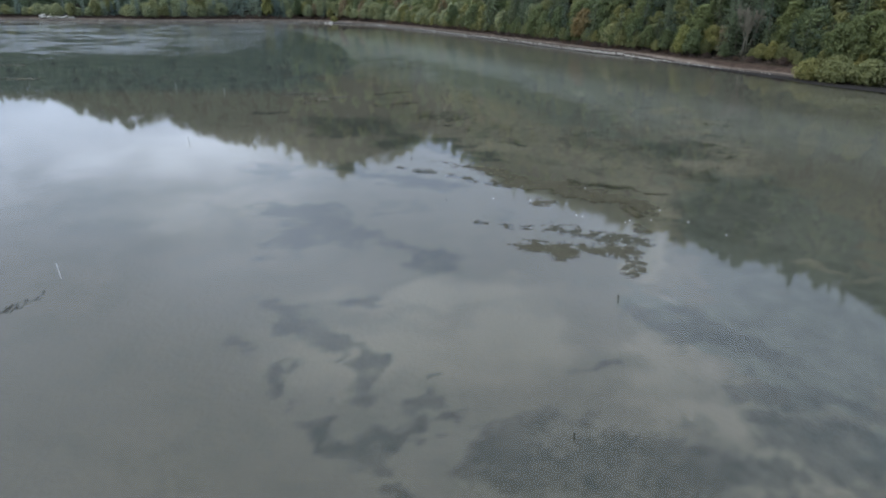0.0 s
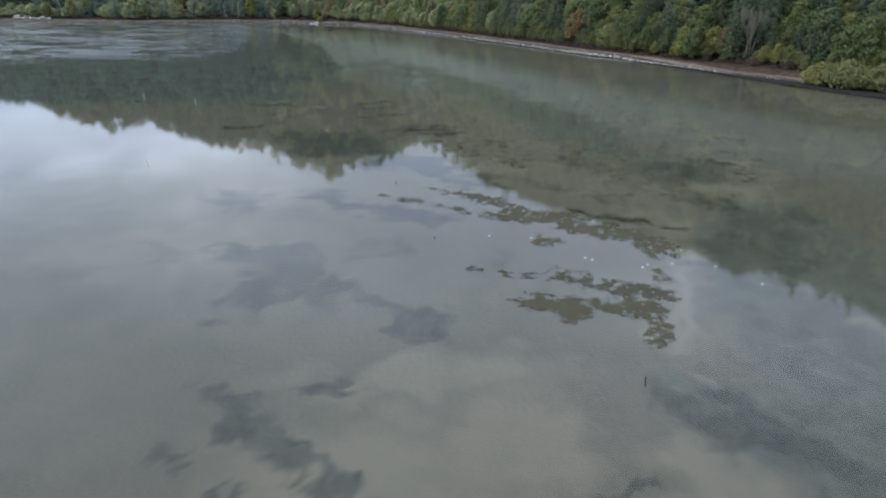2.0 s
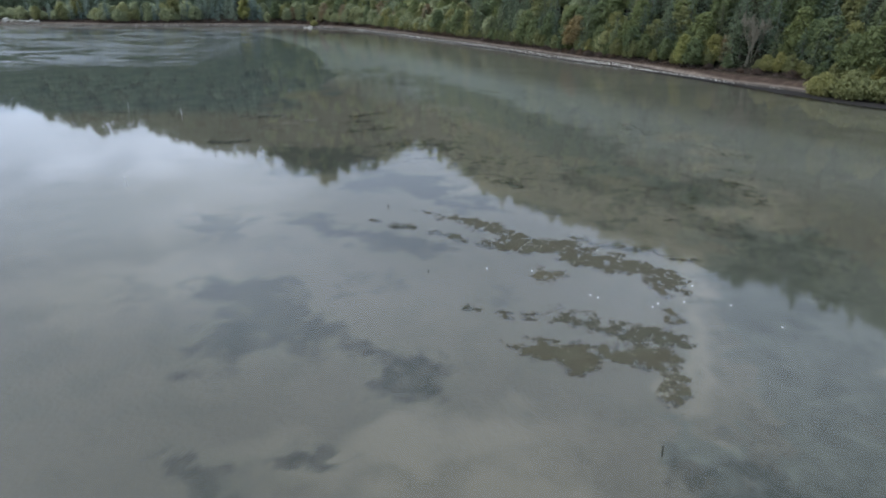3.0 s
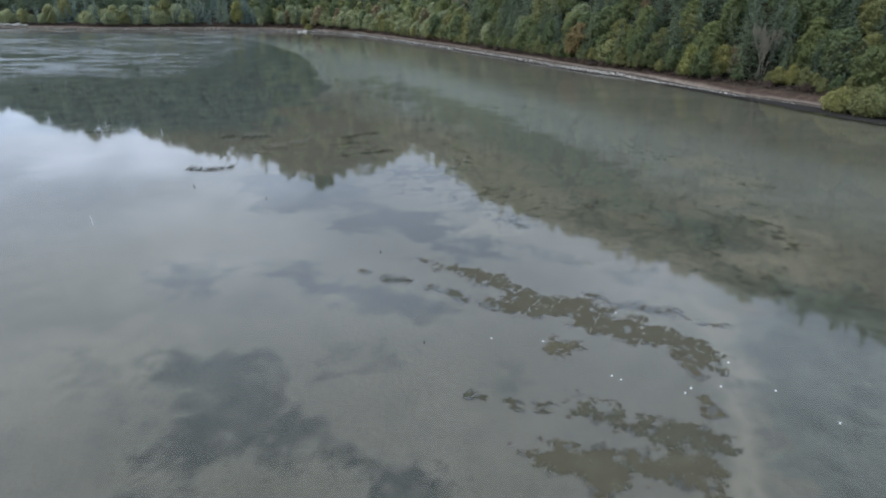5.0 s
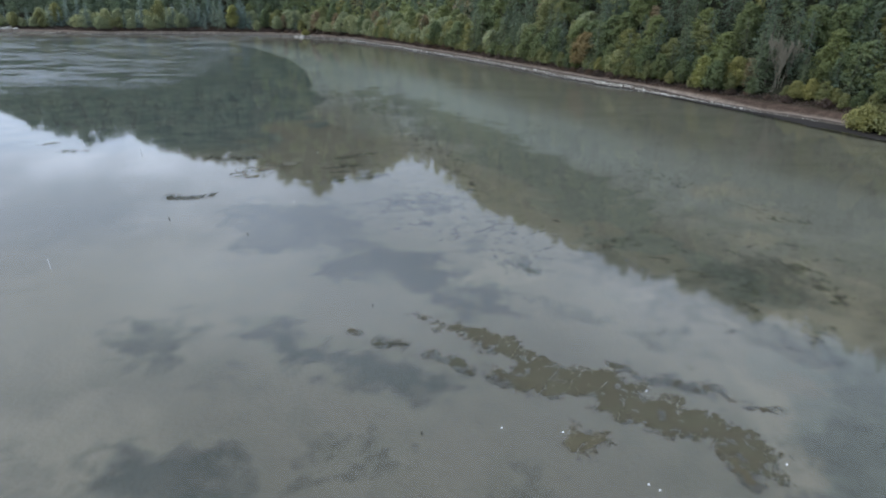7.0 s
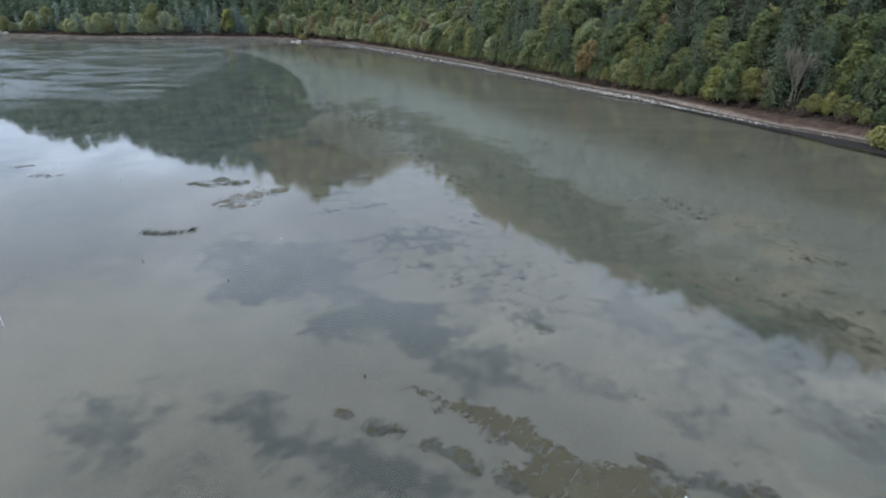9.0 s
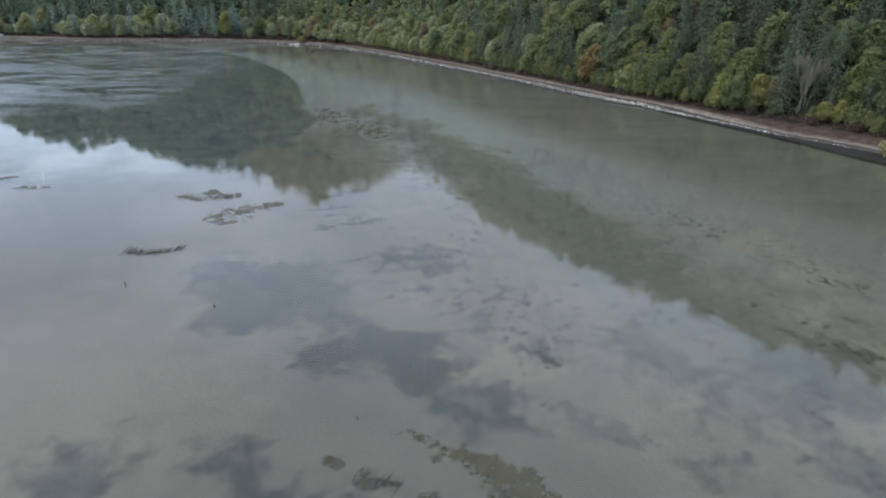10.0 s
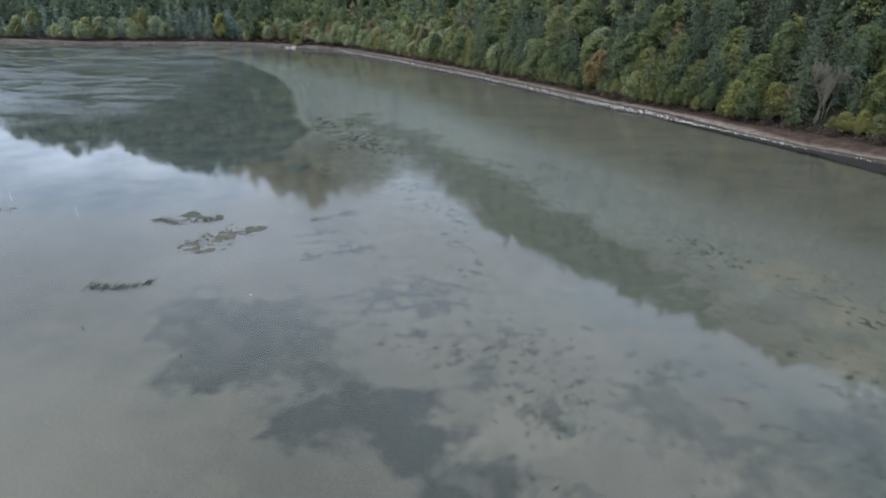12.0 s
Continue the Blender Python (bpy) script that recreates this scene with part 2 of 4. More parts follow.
def water_material():
    m, k = material("calm_lake_water")
    pos = position(k)
    stretch = k.add("ShaderNodeMapping", {"Vector": pos, "Scale": (0.35, 1.0, 1.0)}).outputs[0]
    swell, ripple = k.noise(stretch, 0.4, 1, 0.4), k.noise(stretch, 1.6, 3, 0.5)
    wind = k.ramp(k.noise(k.add("ShaderNodeMapping", {"Vector": pos, "Scale": (0.02, 0.05, 1.0)}).outputs[0], 1.0, 9, 0.7, 1.6), [(0.46, 0.0), (0.54, 1.0)])
    west = k.ramp(attr(k, "breeze"), [(0.0, 0.0), (1.0, 1.0)])
    rough_water = k.math("MULTIPLY", wind, west)
    h = k.math("ADD", k.math("MULTIPLY", swell, 0.14), k.math("MULTIPLY", ripple, k.math("MULTIPLY", rough_water, 4.5)))
    bump = k.add("ShaderNodeBump", {"Strength": 0.12, "Distance": 0.12, "Height": h}).outputs[0]
    fres = k.add("ShaderNodeFresnel", {"IOR": 1.333, "Normal": bump}).outputs[0]
    gloss = k.add("ShaderNodeBsdfGlossy", {"Color": (1, 1, 1, 1), "Roughness": k.math("ADD", k.math("ADD", 0.036, k.math("MULTIPLY", attr(k, "stir"), 0.1)), k.math("MULTIPLY", rough_water, 0.2)), "Normal": bump})
    clear = k.add("ShaderNodeBsdfTransparent", {"Color": (0.955, 0.96, 0.93, 1)})
    mx = k.add("ShaderNodeMixShader", {0: fres, 1: clear.outputs[0], 2: gloss.outputs[0]})
    k.link(mx.outputs[0], k.add("ShaderNodeOutputMaterial").inputs[0])
    return m


M_GROUND, M_WATER, M_STONE, M_WOODS = ground_material(), water_material(), stone_material(), woodland_material()
M_BARK = wood_material("grey_brown_bark", (0.06, 0.05, 0.04), (0.16, 0.135, 0.11))
M_PALE_BARK = wood_material("pale_grey_bark", (0.13, 0.118, 0.085), (0.26, 0.235, 0.175))
M_CONIFER = leaf_material("conifer_needles", (0.108, 0.146, 0.0994), (0.2, 0.248, 0.162))
# conifer needles with the far shore's pale blue haze put into the colour
M_HAZED = leaf_material("blue_green_needles", (0.18, 0.24, 0.205), (0.3, 0.37, 0.315))
M_GREEN = leaf_material("broadleaf_green", (0.127, 0.164, 0.081), (0.254, 0.297, 0.146))
M_OLIVE = leaf_material("olive_green_leaves", (0.2, 0.214, 0.095), (0.362, 0.362, 0.167))
# willow grey-green, lifted further so that some far haze is in the colour
M_GREY = leaf_material("grey_green_willow_leaves", (0.244, 0.281, 0.157), (0.482, 0.5, 0.294))
M_YELLOW = leaf_material("yellow_autumn_leaves", (0.225, 0.235, 0.085), (0.385, 0.39, 0.15), 0.05)
M_ORANGE = leaf_material("orange_autumn_leaves", (0.215, 0.168, 0.08), (0.36, 0.282, 0.138), 0.05)
M_TAN = leaf_material("tan_autumn_leaves", (0.211, 0.166, 0.0985), (0.408, 0.326, 0.203), 0.05)
M_RUST = leaf_material("rust_brown_brush", (0.1, 0.074, 0.06), (0.21, 0.155, 0.125))
M_WEED = weed_material("matted_olive_weed", (0.06, 0.054, 0.035), (0.09, 0.08, 0.053), (0.128, 0.116, 0.082), 0.22)
M_RAFT = weed_material("drifting_tan_weed", (0.065, 0.062, 0.047), (0.12, 0.115, 0.09), (0.19, 0.182, 0.148))
M_FLOATWEED = weed_material("floating_green_weed", (0.098, 0.098, 0.074), (0.138, 0.136, 0.104), (0.17, 0.166, 0.13), 0.4)


# ---- the lie of the land ----
SHORE = [(-1500, 600), (-800, 570), (-420, 552), (-300, 545), (-200, 526), (-140, 527), (-100, 526), (-56, 512), (-25, 489), (9, 439), (36, 395), (58, 356),
         (75, 323), (89, 298), (103.8, 280), (118.4, 260.7), (132.8, 241), (152.4, 209.4), (187, 163), (252, 100), (420, -60), (700, -600)]
LAKE = np.array(SHORE + [(300, -1500), (-1500, -1500), (-2200, -400)], float)
# height of the wooded skyline above the water, by bearing from the middle of the flats
RIDGE_BEARING = [-60, -40, -29.6, -25.6, -22.4, -17, -12.7, -9.5, -6.5, -3.4, -0.3, 2.6, 5, 7.6, 10.4, 13.7, 17, 20.5, 24.5, 28.5, 35, 50, 90]
RIDGE_TOP = [70, 80, 99, 128, 118, 140, 143, 170, 176, 164, 149, 131, 134, 130, 121, 113, 109, 106, 103, 100, 98, 100, 100]
RIDGE_FAR = [180, 180, 180, 180, 180, 180, 180, 180, 180, 180, 180, 172, 150, 112, 84, 68, 62, 60, 58, 58, 58, 58, 60]


def shore_distance(x, y):
    """Metres inland from the water's edge (negative on the lake), and the place on the shore that is nearest."""
    p = np.stack([x, y], -1)
    best, near = np.full(x.shape, 1e9), np.zeros(p.shape)
    inside = np.zeros(x.shape, bool)
    for a, b in zip(LAKE, np.roll(LAKE, -1, 0)):
        ab = b - a
        u = np.clip(((p - a) @ ab) / (ab @ ab), 0, 1)
        q = a + u[..., None] * ab
        d = np.hypot(*np.moveaxis(p - q, -1, 0))
        near = np.where((d < best)[..., None], q, near)
        best = np.minimum(best, d)
        cross = ((a[1] > y) != (b[1] > y)) & (x < (b[0] - a[0]) * (y - a[1]) / (b[1] - a[1] + 1e-12) + a[0])
        inside ^= cross
    return np.where(inside, -best, best), near


def wave(x, y, scale, seed):
    """Smooth unevenness between about -1 and 1."""
    r = np.random.RandomState(seed)
    out = 0
    for n in range(7):
        a, f, ph = r.uniform(0, 6.283), (0.6 + 0.35 * n) / scale, r.uniform(0, 6.283)
        out = out + np.sin((x * np.cos(a) + y * np.sin(a)) * f * 2 + ph + 0.8 * np.sin((x * np.sin(a) - y * np.cos(a)) * f * 1.3 + ph)) / (1 + 0.4 * n)
    return out / 2.6


def land_height(x, y):
    d, near = shore_distance(x, y)
    d = d + 0.8 * wave(x, y, 14, 3)
    bearing = np.degrees(np.arctan2(x, y - 60))
    ridge, crest = np.interp(bearing, RIDGE_BEARING, RIDGE_TOP) - 10, np.interp(bearing, RIDGE_BEARING, RIDGE_FAR)
    bank = np.interp(d, [-12, -3, 0, 3.2, 8, 13], [-0.1, -0.08, 0.0, 1.2, 1.6, 3.4])
    beach = 14 * np.clip((x - 97) / 30, 0, 1) + 7 * np.clip((x - 125) / 40, 0, 1)
    bank = np.where((d < 0.3) & (beach > 0), np.maximum(bank, 0.16 * np.clip((d + beach) / 5, -0.6, 1) + 0.05 * patchy(x, y, 6, 83)), bank)
    t = np.clip((d - 13) / (crest - 13), 0, 1)
    hill = (ridge - 3.4) * (0.5 * t + 0.5 * t * t) - np.clip(d - crest, 0, 900) * 0.12
    rough = np.clip((d - 12) / 40, 0, 1) * 3.0 * wave(x, y, 45, 5)
    bed = np.where(d < 0, 0.018 * wave(x, y, 5, 8) * np.clip(-d / 6, 0, 1), 0)
    return bank + np.where(d > 13, hill + rough, 0) + bed, d


def lattice(x, y, seed):
    """Value noise between 0 and 1 with one value per metre."""
    table = np.random.RandomState(seed).rand(256, 256)
    i, j = np.floor(x).astype(int), np.floor(y).astype(int)
    u, v = x - i, y - j
    u, v = u * u * (3 - 2 * u), v * v * (3 - 2 * v)
    a, b = table[i % 256, j % 256], table[(i + 1) % 256, j % 256]
    c, d = table[i % 256, (j + 1) % 256], table[(i + 1) % 256, (j + 1) % 256]
    return (a * (1 - u) + b * u) * (1 - v) + (c * (1 - u) + d * u) * v


def patchy(x, y, size, seed, octaves=4, fall=0.55):
    """Uneven patches about size metres across, between about -1 and 1."""
    out, amp = 0, 1.0
    for n in range(octaves):
        f = 2.0 ** n / size
        out = out + amp * (lattice(x * f * 0.8 + y * f * 0.6 + 31.7 * n, y * f * 0.8 - x * f * 0.6 + 17.3 * n, seed + n) - 0.5)
        amp *= fall
    return out * 1.6


def spots(x, y, rows, weight=1.0):
    """Soft-edged oval areas: x, y, half length, half width."""
    out = np.zeros(x.shape)
    wx, wy = x + 3.4 * patchy(x, y, 5, 41), y + 3.4 * patchy(x, y, 5, 47)
    for cx, cy, a, b in rows:
        out = np.maximum(out, weight * np.clip(1.45 - np.hypot((wx - cx) / a, (wy - cy) / b), 0, 1))
    return out


def within(x, y, corners, soft):
    """1 inside a many-sided area, falling to 0 over soft metres round its edge."""
    p, best, inside = np.stack([x, y], -1), np.full(x.shape, 1e9), np.zeros(x.shape, bool)
    c = np.array(corners, float)
    for a, b in zip(c, np.roll(c, -1, 0)):
        ab = b - a
        u = np.clip(((p - a) @ ab) / (ab @ ab), 0, 1)
        best = np.minimum(best, np.hypot(*np.moveaxis(p - (a + u[..., None] * ab), -1, 0)))
        inside ^= ((a[1] > y) != (b[1] > y)) & (x < (b[0] - a[0]) * (y - a[1]) / (b[1] - a[1] + 1e-12) + a[0])
    return np.clip(0.5 + np.where(inside, best, -best) / soft, 0, 1)


# dark trails of weed growing on the bed (from, to, half width), and pale bars of silt
TRAILS_SOUTH = [(-5.5, 61, -3.3, 60, 1.4), (-13.8, 60.1, -10.9, 56.9, 1.3), (-10.9, 56.9, -7.9, 51.8, 1.6), (-7.7, 54.5, -5.1, 50.2, 0.9), (-6, 48.8, -3.2, 48.7, 1), (-3.4, 48.2, -2.7, 43.9, 1.6),
                (-16.6, 52.7, -14.7, 50.2, 1.2), (-11, 46.8, -10.4, 42.7, 0.9), (-7.8, 40.5, -4.4, 37, 1.7), (-4.8, 37.3, -1, 36.5, 1.7), (-1, 36.9, 3.3, 39.6, 0.9), (1.3, 41.1, 3.9, 42.4, 1),
                (2.1, 45.7, 4.6, 46.1, 0.5)]
TRAILS_SOUTHEAST = [(6.5, 36.5, 12.7, 36.2, 1.5), (7.1, 34.7, 9.9, 32.3, 1.9), (11.7, 33.3, 16.8, 32, 2.2), (18.4, 35.3, 24.2, 35, 1.5), (23.1, 32.8, 27.3, 33.7, 1.5), (-0.5, 32.3, -0.1, 32.2, 1.2),
                    (16.7, 46.4, 18.7, 46.3, 0.8), (27.3, 55.1, 33.8, 48.3, 2.8), (28.6, 43.2, 38.1, 39.6, 2.9), (30.1, 37.2, 34.2, 32.8, 2.3)]
TRAILS_NORTH = [(15.8, 120.5, 21, 119.5, 1.3), (23.8, 129.1, 24.4, 126.8, 0.7), (-6.7, 158, 15.7, 160.5, 1.8), (23.1, 117.4, 28.6, 113.8, 1.4)]
TRAILS_EAST = [(35.6, 132.4, 39, 125.5, 1.9), (38.2, 123.8, 46.3, 122.5, 1.9), (54.9, 126.3, 52.6, 118.2, 3.3), (48, 111.6, 51.5, 102.4, 3.1), (31.2, 102.2, 34.1, 99.2, 1.5)]
SILT = [(25, 40, 5.5, 4), (23, 47, 4.6, 3.9), (29, 33, 4, 4), (49, 66, 4, 1.8), (53, 62, 2.6, 1.4), (0, 50, 13, 5.9), (11, 53, 6.6, 5.4), (29.5, 66, 1.3, 5.3), (33, 72, 1.5, 4), (5, 60, 13, 3.9), (57, 111, 11, 4.8),
        (41, 120, 8, 4), (65, 127, 4.6, 3.5), (64, 139, 6.9, 3.3), (70, 162, 7, 7), (71, 149, 5, 5.7), (19, 128, 7, 5.4), (66, 118, 6, 4)]


PALE = [(0, 178), (-2, 212), (10, 218), (22, 189), (30, 166), (37, 148), (40, 132), (48, 122), (60, 114), (47, 98), (39, 82), (36, 62), (30, 62), (32, 80), (38, 92), (26, 110), (18, 114), (16, 124), (5, 140), (6, 158)]


# a pale spit of silt at the end of the weed mats
SPIT = [(40.8, 102.9), (44.3, 95.4), (35.7, 74.5), (29.3, 62.7), (27, 62.8), (30.7, 70.3), (33.2, 74.7), (37.4, 85.8)]


def silt_cover(x, y):
    return np.maximum(np.maximum(spots(x, y, SILT), spots(x, y, [(-36, 124, 26, 24), (-30, 92, 16, 10)], 0.9)), np.maximum(0.55 * within(x, y, PALE, 8), 0.95 * within(x + patchy(x, y, 3, 71), y + patchy(x, y, 3, 73), SPIT, 2.0)))


def trails(x, y, rows, weight):
    """Soft-edged strips from place to place."""
    out = np.zeros(x.shape)
    wx, wy = x + 2.6 * patchy(x, y, 4.5, 41, 5, 0.68), y + 2.6 * patchy(x, y, 4.5, 47, 5, 0.68)
    for ax, ay, bx, by, r in rows:
        dx, dy = bx - ax, by - ay
        u = np.clip(((wx - ax) * dx + (wy - ay) * dy) / (dx * dx + dy * dy + 1e-9), 0, 1)
        out = np.maximum(out, weight * np.clip(1.5 - np.hypot(wx - ax - u * dx, wy - ay - u * dy) / r, 0, 1))
    return out


# wide beds of dark weed, each with how thickly it grows
BEDS_NORTH = [
    (0.74, [(-26.4, 153.9), (-25.6, 159.8), (-21.2, 161.3), (-13, 157.4), (-5.4, 160.5), (-3, 153.5), (0.3, 150.2), (-2.4, 146.7), (1.5, 143.1), (3.2, 135.4), (-3.1, 135.2), (-7, 136), (-10.6, 135.1), (-15.1, 135.9), (-20.7, 140.1), (-21.8, 146.4)]),
    (0.95, [(-2.7, 134.7), (3.1, 137), (7, 135.1), (10.8, 133.9), (12.4, 127.1), (11.9, 123.8), (14.3, 120.6), (14.9, 117.1), (12.9, 113.6), (10.4, 117.4), (9, 120.2), (6.9, 123.3), (3.5, 126.7), (1.8, 124), (-0.4, 127), (-3.2, 126.7), (-6.8, 128.2), (-7.8, 131.9)]),
    (0.60, [(13.9, 139.9), (18.3, 141.5), (20.1, 137.8), (19, 133.4), (15.2, 133.1), (13.7, 134.8)]),
    (0.60, [(21.9, 130.2), (23.5, 130.3), (24.9, 125), (23.3, 125.5)]),
    (0.60, [(33.4, 133.6), (39.9, 137.8), (39.2, 132.2), (40.6, 127.6), (43.2, 124.3), (42.4, 118.8), (39.4, 120.5), (37.2, 123), (32.9, 125.4), (32.3, 128.6)]),
]
BEDS_MIDDLE = [
    (0.9, [(-12.8, 114.4), (-8.1, 114.6), (-5.9, 109.8), (-0.6, 109.5), (2.3, 106.4), (7, 102.3), (8.3, 98.3), (4.9, 98.5), (2, 100.9), (-2.1, 102.2), (-5.5, 105.4), (-9.4, 106.4), (-11.2, 108.9)]),
    (0.9, [(-12, 114.1), (-9.9, 114.8), (-5.8, 110.6), (-0.1, 108.8), (4, 107.1), (9.6, 102.7), (8.5, 97.5), (5.8, 97.1), (0.2, 100.9), (-5.2, 105), (-8.6, 105.9), (-12, 110.3)]),
    (0.68, [(-31.2, 115.3), (-27.9, 117), (-24.1, 111.8), (-21.5, 114.7), (-17.8, 112.9), (-19, 107.9), (-20.4, 103.8), (-25.4, 107.6)]),
    (0.62, [(-29.9, 113.2), (-27.2, 117.3), (-22.7, 118.1), (-17.9, 114.2), (-18.8, 109.8), (-22, 107.2), (-22.8, 104.3), (-26.6, 108.3)]),
    (0.6, [(-16.2, 103.2), (-12.3, 106.1), (-11.6, 104.1), (-13, 101.5)]),
    (0.80, [(0.5, 93.5), (3.3, 92.2), (4, 89.9), (2, 89.7)]),
    (0.58, [(-5.3, 89.6), (-1.7, 91.6), (2, 88.9), (-0.3, 87.6), (-4, 87.8)]),
    (0.60, [(12.8, 86.7), (14.6, 87.8), (17.4, 86), (19.1, 84.3), (15.5, 84.2)]),
]
BEDS_SOUTH = [
    (0.42, [(-36.3, 97.5), (-30, 93.8), (-24.6, 91.8), (-20, 84), (-17, 74.1), (-20.3, 77.9), (-25.9, 83.6)]),
    (0.74, [(-22, 91.8), (-18.2, 93), (-11.3, 92.9), (-7, 82.9), (-3.7, 84), (-0.9, 77.7), (3.7, 75.8), (7.2, 72.5), (6.3, 68), (2, 69.1), (-1.2, 73), (-4.5, 73.8), (-8.6, 75.6), (-11.2, 71.8), (-13.6, 70), (-17, 76), (-17.5, 84)]),
    (0.90, [(-4.6, 77.4), (-0.9, 77.2), (2.6, 74.8), (7.5, 72.5), (6.9, 67.9), (4.6, 67.9), (2, 68.9), (-0.1, 72), (-2.9, 73.2)]),
    (0.7, [(6, 38), (12, 39.5), (20, 38), (27, 35), (27, 30), (6, 31)]),
]
BEDS_EAST = [
    (0.5, [(33.4, 115.9), (39.7, 122.1), (49.9, 129.5), (62.7, 130.8), (65.4, 126.6), (57.3, 114.4), (44.6, 111.5)]),
    (0.48, [(36.4, 82.3), (40, 89.7), (50.9, 101.3), (63.7, 103.3), (65.8, 97.8), (48.8, 74.6), (36.9, 71.2), (33.7, 74.6)]),
    (0.38, [(28.6, 62.9), (38.2, 80.3), (51, 73.6), (56.4, 63), (57.5, 53.6), (41.1, 34.1), (37.4, 36.9), (34.9, 39), (31, 43.1), (26.8, 49.6), (26.7, 56.9)]),
    (0.8, [(14.7, 122.7), (18.7, 121.8), (21.2, 119.2), (21.1, 114.3), (16.7, 114.3), (14.6, 116.6)]),
    (0.7, [(33.5, 111), (36.5, 110.8), (38.9, 108.3), (38.7, 104.4), (35.1, 105.9), (33.5, 108.2)]),
    (0.65, [(22.9, 117.9), (25.9, 117.8), (30.6, 114.2), (26.9, 112.7), (23.1, 114.7)]),
    (0.55, [(39.4, 108.5), (42.3, 106.8), (42.1, 101.9), (39.1, 102.8)]),
    (0.55, [(44.5, 112.2), (49.8, 112.7), (54.5, 109.1), (50.2, 106.3), (46.3, 108.8)]),
    (0.50, [(32.9, 111.3), (37.1, 110.2), (37, 106.4), (33.4, 106.3)]),
]


def weed_cover(x, y):
    out = np.maximum(trails(x, y, TRAILS_SOUTH, 0.7), trails(x, y, TRAILS_SOUTHEAST, 0.7))
    out = np.maximum(out, np.maximum(trails(x, y, TRAILS_NORTH, 0.5), trails(x, y, TRAILS_EAST, 0.6)))
    wx, wy = x + 2.6 * patchy(x, y, 3.6, 53, 5, 0.75), y + 2.8 * patchy(x, y, 3.6, 59, 5, 0.75)
    for weight, corners in (*BEDS_NORTH, *BEDS_MIDDLE, *BEDS_SOUTH, *BEDS_EAST):
        out = np.maximum(out, weight * within(wx, wy, corners, 4.2))
    return out


BAR = [(-28, 318), (-11, 296), (5, 262), (15, 225), (36, 136), (31, 117), (10, 127), (-11, 171), (-16, 211), (-20, 249)]
TUFTS = [(42, 240), (59, 210), (70, 176), (84, 140), (70, 135), (54, 175), (42, 206)]
SHALLOWS = [(-2, 155), (3, 160), (7, 163), (13, 165), (21, 166), (30, 162), (32, 154), (35, 146), (31, 145), (27, 151), (23, 155), (17, 152), (12, 147), (6, 151), (1, 149)]
FLAT = [(33, 142), (60, 145), (70, 130), (66, 98), (50, 60), (36, 62), (38, 80), (46, 99), (35, 115)]


MEADOW = [(-8, 290), (3, 262), (13, 221), (25, 189), (32, 166), (37, 148), (40, 132), (48, 122), (60, 115), (46, 98), (39, 82), (36, 62), (26, 58), (27, 45), (33, 34), (48, 42), (62, 70), (68, 95), (58, 108), (56, 123), (53, 138), (49, 165), (44, 187), (38, 210), (29, 235), (12, 266), (0, 292)]


def meadow_cover(x, y):
    """A belt of short green weed on the bed, with a ragged edge."""
    wx, wy = x + 6 * patchy(x, y, 7, 61, 5, 0.7), y + 6 * patchy(x, y, 7, 67, 5, 0.7)
    return within(wx, wy, MEADOW, np.interp(y, [150, 230], [5, 22]))


def mottle_cover(x, y):
    """How thickly weed lies on the flats: a bar, tufts, and two wide patches."""
    out = np.maximum(0.5 * within(x, y, BAR, 16), 0.22 * within(x, y, TUFTS, 24))
    return np.maximum(out, np.maximum(0.6 * within(x, y, SHALLOWS, 10), 0.3 * within(x, y, FLAT, 14)))


def bank_place(x, y):
    """Metres up the bank, which reaches out over the beach in the east."""
    return land_height(x, y)[1] + 8.0 * np.clip((x - 97) / 30, 0, 1)


def dark_margin(x, y):
    """Black wet mud at the water's edge, a beach of it in the east."""
    d = bank_place(x, y)
    wide = 1.6 + 6.5 * np.clip((x - 97) / 30, 0, 1) + 7.0 * np.clip((x - 125) / 40, 0, 1)
    return np.clip(0.9 + (d + wide) / 2.5, 0, 1) * np.clip((1.4 - d) / 0.8, 0, 1)


def deep_water(x, y):
    """The dark, deeper bay west of the flats."""
    edge = np.interp(y, [180, 211, 249, 278, 313, 344, 385, 439, 470, 500], [-24, -21, -23, -26, -28, -34, -47, -74, -100, -150])
    x = x + np.interp(y, [240, 320], [14, 0]) * patchy(x, y, 16, 91)
    return np.clip(0.5 + (edge - x) / np.interp(y, [200, 270, 320], [26, 15, 6]), 0, 1) * np.clip((y - 172) / 55, 0, 1) * np.clip((512 - y) / 12, 0, 1)


def sheet(name, xs, ys, height, attrs, mat):
    gx, gy = np.meshgrid(xs, ys)
    z = height(gx, gy)
    nx, ny = len(xs), len(ys)
    me = bpy.data.meshes.new(name)
    i = (np.arange(ny - 1)[:, None] * nx + np.arange(nx - 1)).ravel()
    quads = np.stack([i, i + 1, i + 1 + nx, i + nx], 1)
    from_arrays(me, np.stack([gx.ravel(), gy.ravel(), z.ravel()], 1), quads)
    for key, fn in attrs.items():
        me.attributes.new(key, "FLOAT", "POINT").data.foreach_set("value", fn(gx, gy).ravel().astype(np.float32))
    me.shade_smooth()
    me.materials.append(mat)
    return new(name, me)


